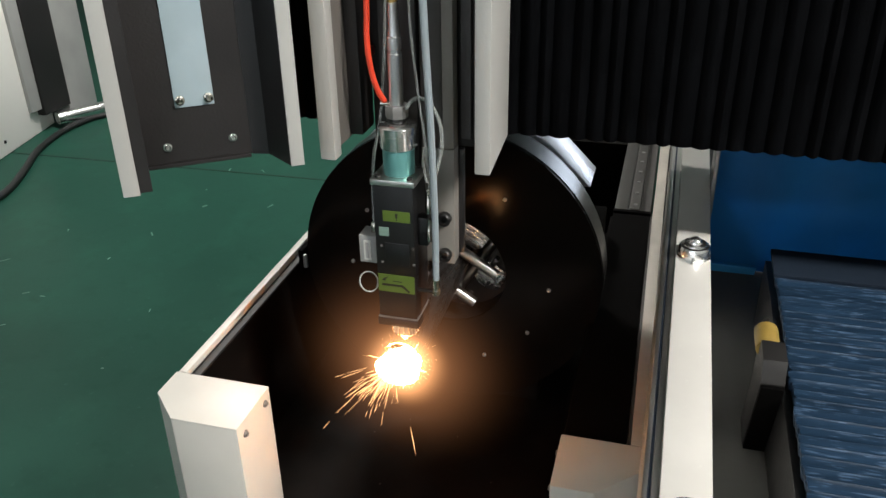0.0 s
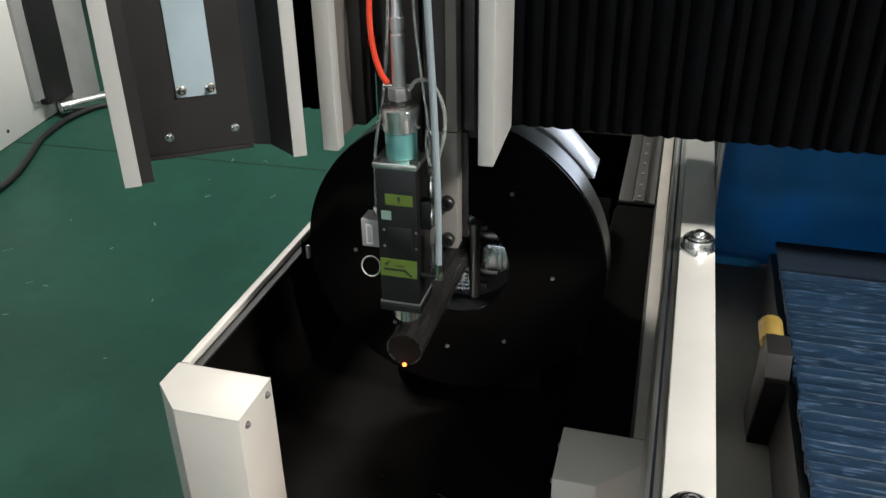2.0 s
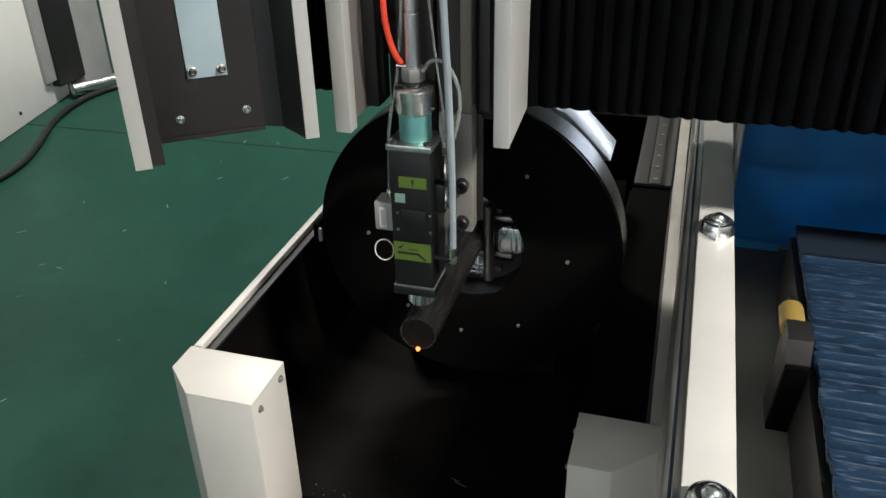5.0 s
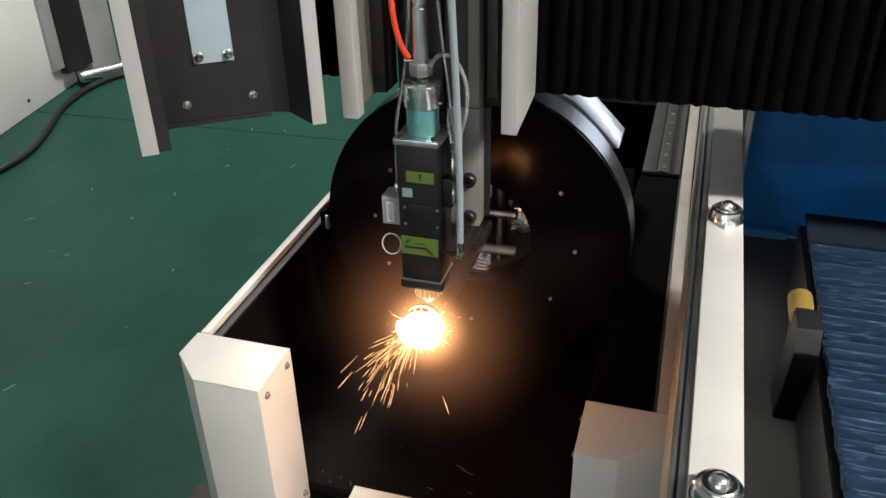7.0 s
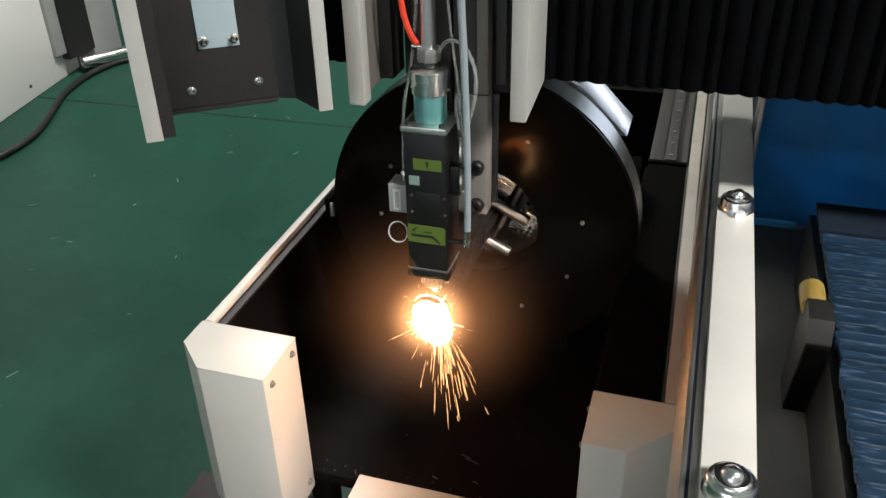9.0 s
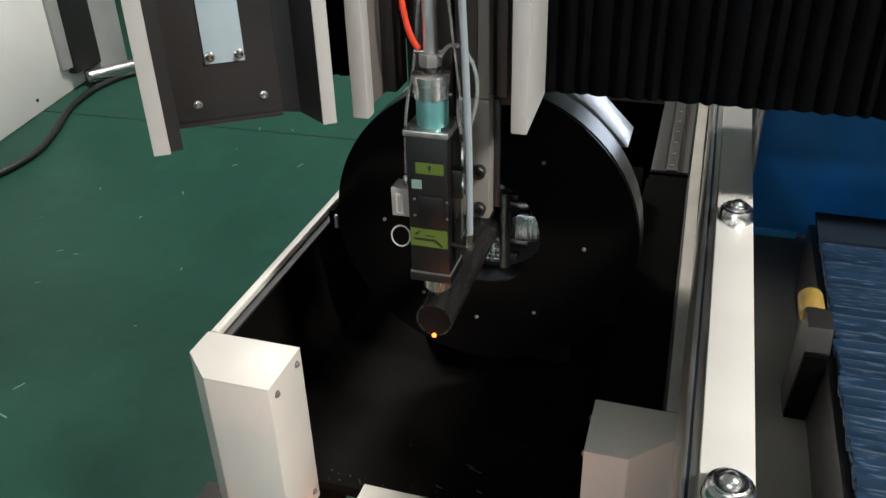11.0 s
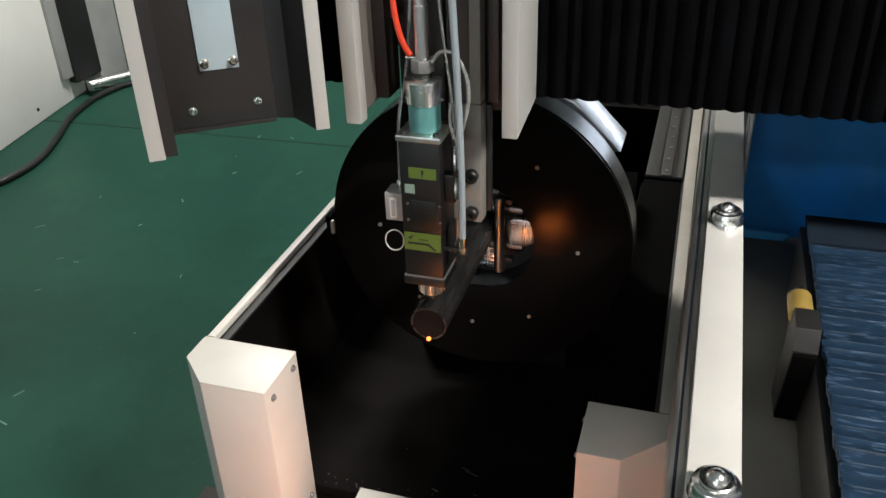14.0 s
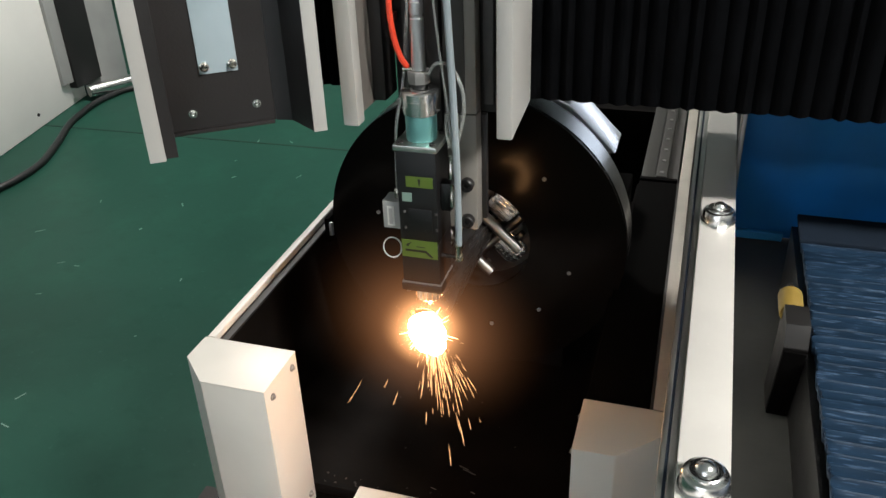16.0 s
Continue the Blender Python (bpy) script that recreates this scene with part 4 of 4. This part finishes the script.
def chuck():
    c = thing("rotary_chuck", CX, CY, CZ, "large black disc tube chuck with steel rim", "chuck")
    part("front_disc", lathe([(RO, 0.010), (RO, -0.001), (RD, -0.001), (RD, 0.010)], (CX, CY, CZ), "y", 96, True), M_DISC, c)
    part("rim", lathe([(RO + 0.01, 0.0105), (RD + 0.002, 0.0105), (RD + 0.002, 0.085), (RD - 0.006, 0.092), (RO + 0.01, 0.092)], (CX, CY, CZ), "y", 96, True), M_RIM, c, "turned steel rim")
    bore = part("bore", lathe([(RO + 0.009, 0.0115), (RO + 0.009, 0.24), (0.055, 0.24), (0.055, 0.245), (RO + 0.02, 0.245), (RO + 0.02, 0.0115)], (CX, CY, CZ), "y", 48, True), M_BLACK, c)
    for a in (54, -2, -57, -93, -128, 179, 118, 86):
        x, z = CX + 0.2366 * math.cos(radians(a)), CZ + 0.2366 * math.sin(radians(a))
        part("bolt", lathe([(0.0048, 0.0), (0.0048, -0.003), (0.0042, -0.0042), (0.003, -0.0042), (0.0025, -0.002), (0, -0.002)], (x, CY - 0.0012, z), "y", 14), M_DULL, c)
    # four roller jaws: front pair upright, rear pair level
    for k in range(4):
        front = k % 2 == 0
        dep = 0.012 if front else 0.055
        off = 0.0365

        def turned(bm):
            bmesh.ops.transform(bm, verts=bm.verts, matrix=Matrix.Translation((CX, CY, CZ)) @ pose(0, 0, 0, 0, 90 * k, 0))
            return bm
        part("roller", turned(lathe([(0.0105, -0.098), (0.0125, -0.096), (0.0125, 0.096), (0.0105, 0.098), (0, 0.098)], (off + 0.0125, dep + 0.013, 0), "z", 24)), M_ROLLER, c, "dark steel clamping roller")
        body = [(off + 0.024, -0.022), (off + 0.040, -0.034), (0.112, -0.034), (0.1305, -0.020), (0.1305, 0.020), (0.112, 0.034), (off + 0.040, 0.034), (off + 0.024, 0.022)]
        jaw = part("jaw", turned(prism(body, "y", dep + 0.030, dep + 0.070, 0.002)), M_JAW, c, "machined steel jaw")
        for x in (0.120, 0.108, 0.096):
            part("jaw_step", turned(box(x - 0.0034, x + 0.0034, dep + 0.0250, dep + 0.0298, -0.024, 0.024, 0.0008)), M_JAW, jaw)
        part("cap_screw", turned(lathe([(0.006, 0), (0.006, -0.006), (0.003, -0.006), (0.0025, -0.003), (0, -0.003)], (0.080, dep + 0.0298, 0.018), "y", 14)), M_DULL, jaw)
        for s in (-1, 1):
            part("roller_arm", turned(box(off + 0.008, off + 0.040, dep + 0.027, dep + 0.045, s * 0.078 - 0.006, s * 0.078 + 0.006, 0.002)), M_BLACK, c)
    return c


def chuck_housing():
    h = thing("chuck_housing", CX, 0.7, 0.25, "bright steel many-sided housing behind the chuck disc", "housing")
    pts = [(CX + 0.356 * math.cos(radians(a)), CZ + 0.356 * math.sin(radians(a))) for a in (32, 57, 80, 103, 126, 148)]
    outer = prism(pts, "y", 0.535, 0.66, 0.004)
    part("casing", outer, M_HOUSE, h)
    part("drum", lathe([(0.0, 0.506), (0.298, 0.506), (0.298, 0.534), (0.25, 0.535), (0.25, 0.95), (0, 0.95)], (CX, 0, CZ), "y", 48), M_DARK, h)
    part("end_plate", lathe([(0.30, 0.505), (0.33, 0.505), (0.33, 0.533), (0.30, 0.533)], (CX, 0, CZ), "y", 64, True), M_DARK, h)
    part("foot", box(CX - 0.20, CX + 0.20, 0.56, 0.94, 0.2493, 0.42, 0.004), M_TROUGH, h)
    part("side_box", box(0.225, 0.295, 0.72, 0.86, 0.58, 0.70, 0.004), M_COVER, h)


M_ROLLER = material("dark_hardened_roller", (0.26, 0.25, 0.24), 0.34, 1.0, 0.15, 12)
M_JAW = material("milled_jaw_steel", (0.60, 0.61, 0.63), 0.26, 1.0, 0.10, 14, 0.06, 120, 0, (8, 1, 1))
M_HOUSE = material("bright_milled_steel", (0.86, 0.87, 0.90), 0.3, 0.9, 0.06, 8)


def steel_tube():
    R0, R1 = 0.0365, 0.0335
    t = thing("steel_tube", CX, HY, CZ, "dark round steel tube clamped in the chuck", "tube")
    bm = lathe([(R1, 0.0), (R0, 0.0), (R0, 0.9), (R1, 0.9)], (CX, HY, CZ), "y", 56, True)
    part("pipe", bm, M_TUBE, t)
    part("bore", lathe([(R1 - 0.0004, 0.0015), (R1 - 0.0008, 0.9), (0, 0.9)], (CX, HY, CZ), "y", 48), M_TUBEIN, t)
    bead = lathe([(0.0046 * math.sin(math.pi * i / 8), -0.0046 * math.cos(math.pi * i / 8)) for i in range(9)], (CX, HY - 0.002, CZ - R1 - 0.001), "z", 14)
    part("slag_bead", bead, M_EMBER, t, "glowing orange slag bead")
    return t


def ring_piece():
    R0, R1 = 0.0364, 0.0336
    g = thing("cut_ring", CX, HY, CZ, "short steel ring cut off the tube with a glowing edge", "ring", "cut rings")
    part("band", lathe([(R1, -0.003), (R0, -0.003), (R0, -0.018), (R1, -0.018)], (CX, HY, CZ), "y", 40, True), M_TUBE, g)
    part("hot_edge", lathe([(R1 + 0.0002, 0.0), (R0 - 0.0002, 0.0), (R0 - 0.0002, -0.0029), (R1 + 0.0002, -0.0029)], (CX, HY, CZ), "y", 40, True), M_HOT, g, "glowing orange cut edge")
    return g


# ---- flare and sparks ----
FX, FY, FZ = -0.012, 0.022, 0.708


def flare():
    f = thing("laser_flare", FX, FY, FZ, "white-hot laser cutting flare at the tube end", "flare")
    # only the core burns; the two outer shells paint its bloom and haze
    sizes = [("core", 0.98, M_CORE), ("fume", 1, M_BLOOM), ("halo", 1, M_HALO)]
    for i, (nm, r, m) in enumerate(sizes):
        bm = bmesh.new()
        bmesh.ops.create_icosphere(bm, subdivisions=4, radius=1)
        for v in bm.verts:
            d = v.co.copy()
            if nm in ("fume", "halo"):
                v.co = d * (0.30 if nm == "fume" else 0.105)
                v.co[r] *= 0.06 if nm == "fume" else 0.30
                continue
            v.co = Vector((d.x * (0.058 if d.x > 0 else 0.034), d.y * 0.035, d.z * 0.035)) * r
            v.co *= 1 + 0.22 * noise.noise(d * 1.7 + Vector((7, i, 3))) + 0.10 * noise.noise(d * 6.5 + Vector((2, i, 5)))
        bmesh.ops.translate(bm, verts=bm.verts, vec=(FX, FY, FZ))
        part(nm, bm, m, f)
    # tongues of spatter that break the flare's edge
    rng = random.Random(3)
    bm = bmesh.new()
    for i in range(46):
        d = Vector((rng.gauss(0.9, 0.9), rng.gauss(0, 1), rng.gauss(0, 1))).normalized()
        p = Vector((FX, FY, FZ)) + d * 0.030
        side = d.cross(Vector((0.3, 0.8, 0.2))).normalized()
        up = d.cross(side)
        w, l = rng.uniform(0.0012, 0.0028), 0.010 + 0.018 * rng.random() ** 2 * (1 + 1.6 * max(0, d.x))
        base = [bm.verts.new(p + (side * math.cos(k * 1.2566) + up * math.sin(k * 1.2566)) * w) for k in range(5)]
        tip = bm.verts.new(p + d * l + side * rng.uniform(-0.003, 0.003))
        for k in range(5):
            bm.faces.new((base[k], base[(k + 1) % 5], tip))
    tagged(part("flame_tongue", bm, M_TONGUE, f, "short white-hot tongues of spatter", smooth=False), kind="stuff")
    rng = random.Random(8)
    bm = bmesh.new()
    for i in range(220):
        d = Vector((rng.gauss(0, 1), rng.gauss(0, 1), rng.gauss(0, 1))).normalized()
        r = 0.038 + 0.034 * rng.random() ** 2.6 * (1.0 + 0.7 * max(0, d.x))
        p = Vector((FX, FY, FZ)) + d * r
        side = d.cross(Vector((0.3, 0.8, 0.2))).normalized()
        up = d.cross(side)
        w, l = rng.uniform(0.0001, 0.0002), rng.uniform(0.002, 0.010)
        q = [p - d * l, p + side * w, p + up * w, p - side * w, p - up * w, p + d * l]
        v = [bm.verts.new(c) for c in q]
        for a, b in ((1, 2), (2, 3), (3, 4), (4, 1)):
            bm.faces.new((v[0], v[b], v[a]))
            bm.faces.new((v[5], v[a], v[b]))
    tagged(part("spatter", bm, M_SPARK, f, "fine glowing spatter", smooth=False), kind="stuff")
    return f


def spark(length, thick):
    bm = bmesh.new()
    n = 6
    prof = [(0.0, -0.5), (0.5, -0.42), (1.0, -0.1), (0.9, 0.3), (0.0, 0.5)]
    rings = []
    for r, s in prof:
        rings.append([bm.verts.new((s * length, thick * r * math.cos(2 * math.pi * k / n), thick * r * math.sin(2 * math.pi * k / n) + 0.03 * length * (0.25 - s * s))) for k in range(n)])
    for p, q in zip(rings, rings[1:]):
        for k in range(n):
            bm.faces.new((p[k], p[(k + 1) % n], q[(k + 1) % n], q[k]))
    bmesh.ops.remove_doubles(bm, verts=bm.verts, dist=1e-7)
    bmesh.ops.translate(bm, verts=bm.verts, vec=(FX, FY, FZ))
    return whole("flying_spark", bm, M_SPARK, FX, FY, FZ, "thin glowing orange spark streak from the cut", "spark", "sparks of the cut")


hall()
cabinet()
post(-0.30, -0.512, "white sheet metal corner column with screws beside the trough")
post(0.30, 0.456, "white sheet metal corner column beside the table rail")
trough()
slag()
linear_guide()
roller_rail()
sheet_table()
gantry()
HEAD = laser_head()
CHUCK = chuck()
chuck_housing()
TUBE = steel_tube()
RINGS = [ring_piece() for _ in range(5)]
FLARE = flare()
spark_rng = random.Random(21)
SPARKS = [spark(0.014 + 0.085 * spark_rng.random() ** 1.4, spark_rng.uniform(0.00024, 0.00052)) for _ in range(120)]

# cutting passes: laser on, laser off, turn starts, turn ends, sense of the turn
PASSES = [
    (-1.0, 1.43, -0.68, 1.32, -1),
    (2.18, 4.55, 2.44, 4.44, 1),
    (5.30, 7.68, 5.50, 7.50, -1),
    (8.38, 10.75, 8.64, 10.64, 1),
    (11.55, 13.84, 11.70, 13.70, -1),
    (14.58, 17.0, 14.74, 16.74, 1),
]
# switch on and off at whole steps of a thirtieth of a second
PASSES = [(round(on * 30) / 30, round(off * 30) / 30, a, b, s) for on, off, a, b, s in PASSES]


def turn_at(t):
    for on, off, a, b, s in PASSES:
        if t < a:
            return 0.0
        if t <= b:
            return s * 360.0 * (t - a) / (b - a)
    return 0.0


def spin_rows(x, y, z):
    rows, total, t, last = [], 0.0, 0.0, turn_at(0.0)
    total = last
    while t <= 16.001:
        now = turn_at(t)
        step = (now - last + 180.0) % 360.0 - 180.0
        total += step
        last = now
        rows.append((round(t, 3), pose(x, y, z + ZB, 0, -total, 0)))
        t += 0.1
    return rows


HIDE_AT = (0.0, 0.26, -0.10)     # where flare and sparks rest while the laser is off


def aim(p, v):
    """The pose of a streak at p that flies along v."""
    side = (Vector((0, 1, 0)) - v * v.y).normalized()
    m = Matrix((v, side, v.cross(side))).transposed().to_4x4()
    m.translation = p
    return m


def motions():
    walk(CHUCK, spin_rows(CX, CY, CZ))
    walk(TUBE, spin_rows(CX, HY, CZ))
    # the head lifts while the chuck waits
    lift = [(0.0, 0)]
    for a, b, c, d in ((1.50, 1.66, 2.08, 2.2), (4.62, 4.78, 5.18, 5.3), (7.74, 7.9, 8.26, 8.38), (10.82, 10.98, 11.34, 11.48), (13.88, 14.0, 14.3, 14.46)):
        lift += [(a, 0), (b, 0.015), (c, 0.015), (d, 0)]
    lift.append((16.0, 0))
    walk(HEAD, [(t, pose(HX, HY, 0.75 + ZB + dz - HEADDROP)) for t, dz in lift])
    # flare at the cut only while the laser burns
    f = 1 / 30
    rows = []
    rest = pose(*HIDE_AT[:2], HIDE_AT[2] + ZB, 0, 110, 0)
    for on, off, a, b, s in PASSES:
        way = 158 if s < 0 else 62
        x = FX + (0.0 if s < 0 else -0.006)
        if on > 0:
            rows.append((on - f, rest))
        k, i = max(on, 0.0), 0
        while k < min(off, 15.9):
            rows.append((k, pose(x + 0.003 * math.sin(i * 2.1), FY, FZ + ZB + 0.003 * math.sin(i * 1.3), 14 * math.sin(i * 1.7), way + 9 * math.sin(i * 0.9), 0)))
            k, i = k + 0.2, i + 1
        rows.append((min(off, 16.0), pose(x, FY, FZ + ZB, 0, way, 0)))
        if off < 16:
            rows.append((off + f, rest))
    walk(FLARE, rows)
    # rings ride on the tube end and fall when cut off
    for ring, (on, off, a, b, s) in zip(RINGS, PASSES):
        ins = pose(CX, HY + 0.0185, CZ + ZB)
        rows = [(0.0, ins if on > 0 else pose(CX, HY - 0.001, CZ + ZB))]
        if on > 0:
            rows += [(on, ins), (on + 0.1, pose(CX, HY - 0.001, CZ + ZB))]
        lag = 0.15 if 7 < off < 8 else 0.25
        rows.append((off - lag, pose(CX, HY - 0.001, CZ + ZB)))
        for k in range(1, 5):
            t = k * 0.07
            rows.append((off - lag + t, pose(CX, HY - 0.01 - 0.05 * t, CZ + ZB - 4.9 * t * t, 60 * t, 0, 0)))
        # it lands on the outlet tray, slides off its end and comes to rest on the floor
        tray = 0.2605 + ZB
        base = off - lag + 0.28
        stay = 0.0
        if 7 < off < 8:          # this ring rolls aside and rests on the tray for a moment
            stay = 0.40
            rows.append((base + 0.05, pose(0.09, -0.046, tray + 0.04, 40, 0, 30)))
            rows.append((base + 0.11, pose(0.160, -0.034, tray + 0.019, 90, 0, 60)))
            rows.append((base + 0.11 + stay, pose(0.163, -0.038, tray + 0.019, 90, 0, 75)))
        else:
            rows.append((base + 0.05, pose(-0.01, -0.20, tray + 0.03, 60, 0, 30)))
        rows.append((base + 0.18 + stay, pose(0.0, -0.46, tray + 0.025, 90, 0, 100)))
        rows.append((base + 0.41 + stay, pose(0.0, -0.62, 0.02, 90, 0, 140)))
        if base + 0.41 + stay < 15.9:
            rows.append((16.0, pose(0.0, -0.62, 0.02, 90, 0, 140)))
        walk(ring, rows)
    rng = random.Random(5)
    rest = aim(Vector((*HIDE_AT[:2], HIDE_AT[2] + ZB)), Vector((0, 0, -1)))
    for ob in SPARKS:
        rows = []
        if PASSES[0][0] > 0:
            rows.append((0.0, rest))
        for on, off, a, b, s in PASSES:
            k = frame(max(on, 0.0)) + rng.randint(0, 7)
            end = min(frame(off) - 2, frame(16.0))
            head_start = on < 0
            if head_start:
                k = 1
            else:
                rows.append(((k - 2) / 30, rest))
            while k < end:
                steps = rng.choice((2, 3, 4, 5))
                life = steps * f
                speed = (0.30 + 0.95 * rng.random() ** 2.0) * (1.0 if s < 0 else 0.72)
                ang = radians(rng.gauss(209, 17) if s < 0 else rng.gauss(290, 21))
                if rng.random() < 0.07:
                    ang = radians(rng.uniform(190, 340))
                d = Vector((math.cos(ang), rng.uniform(-0.35, 0.05), math.sin(ang))).normalized()
                p0 = Vector((FX + 0.012 * s, FY - 0.012, FZ - 0.008))
                u0 = rng.uniform(0.0, 0.8) * life if head_start else 0.0
                head_start = False
                last = min(steps - int(u0 / f), end - k)
                for n in sorted({0, last // 2, last}):
                    u = u0 + n * f
                    p = p0 + d * (0.014 + speed * u) + Vector((0, 0, -3.2 * u * u))
                    v = (d * speed + Vector((0, 0, -6.4 * u))).normalized()
                    rows.append(((k + n - 1) / 30, aim(p + Vector((0, 0, ZB)), v)))
                k += last + 1
            if off < 16:
                rows.append(((k - 1) / 30, rest))
        walk(ob, rows)


HEADDROP = 0.005
motions()
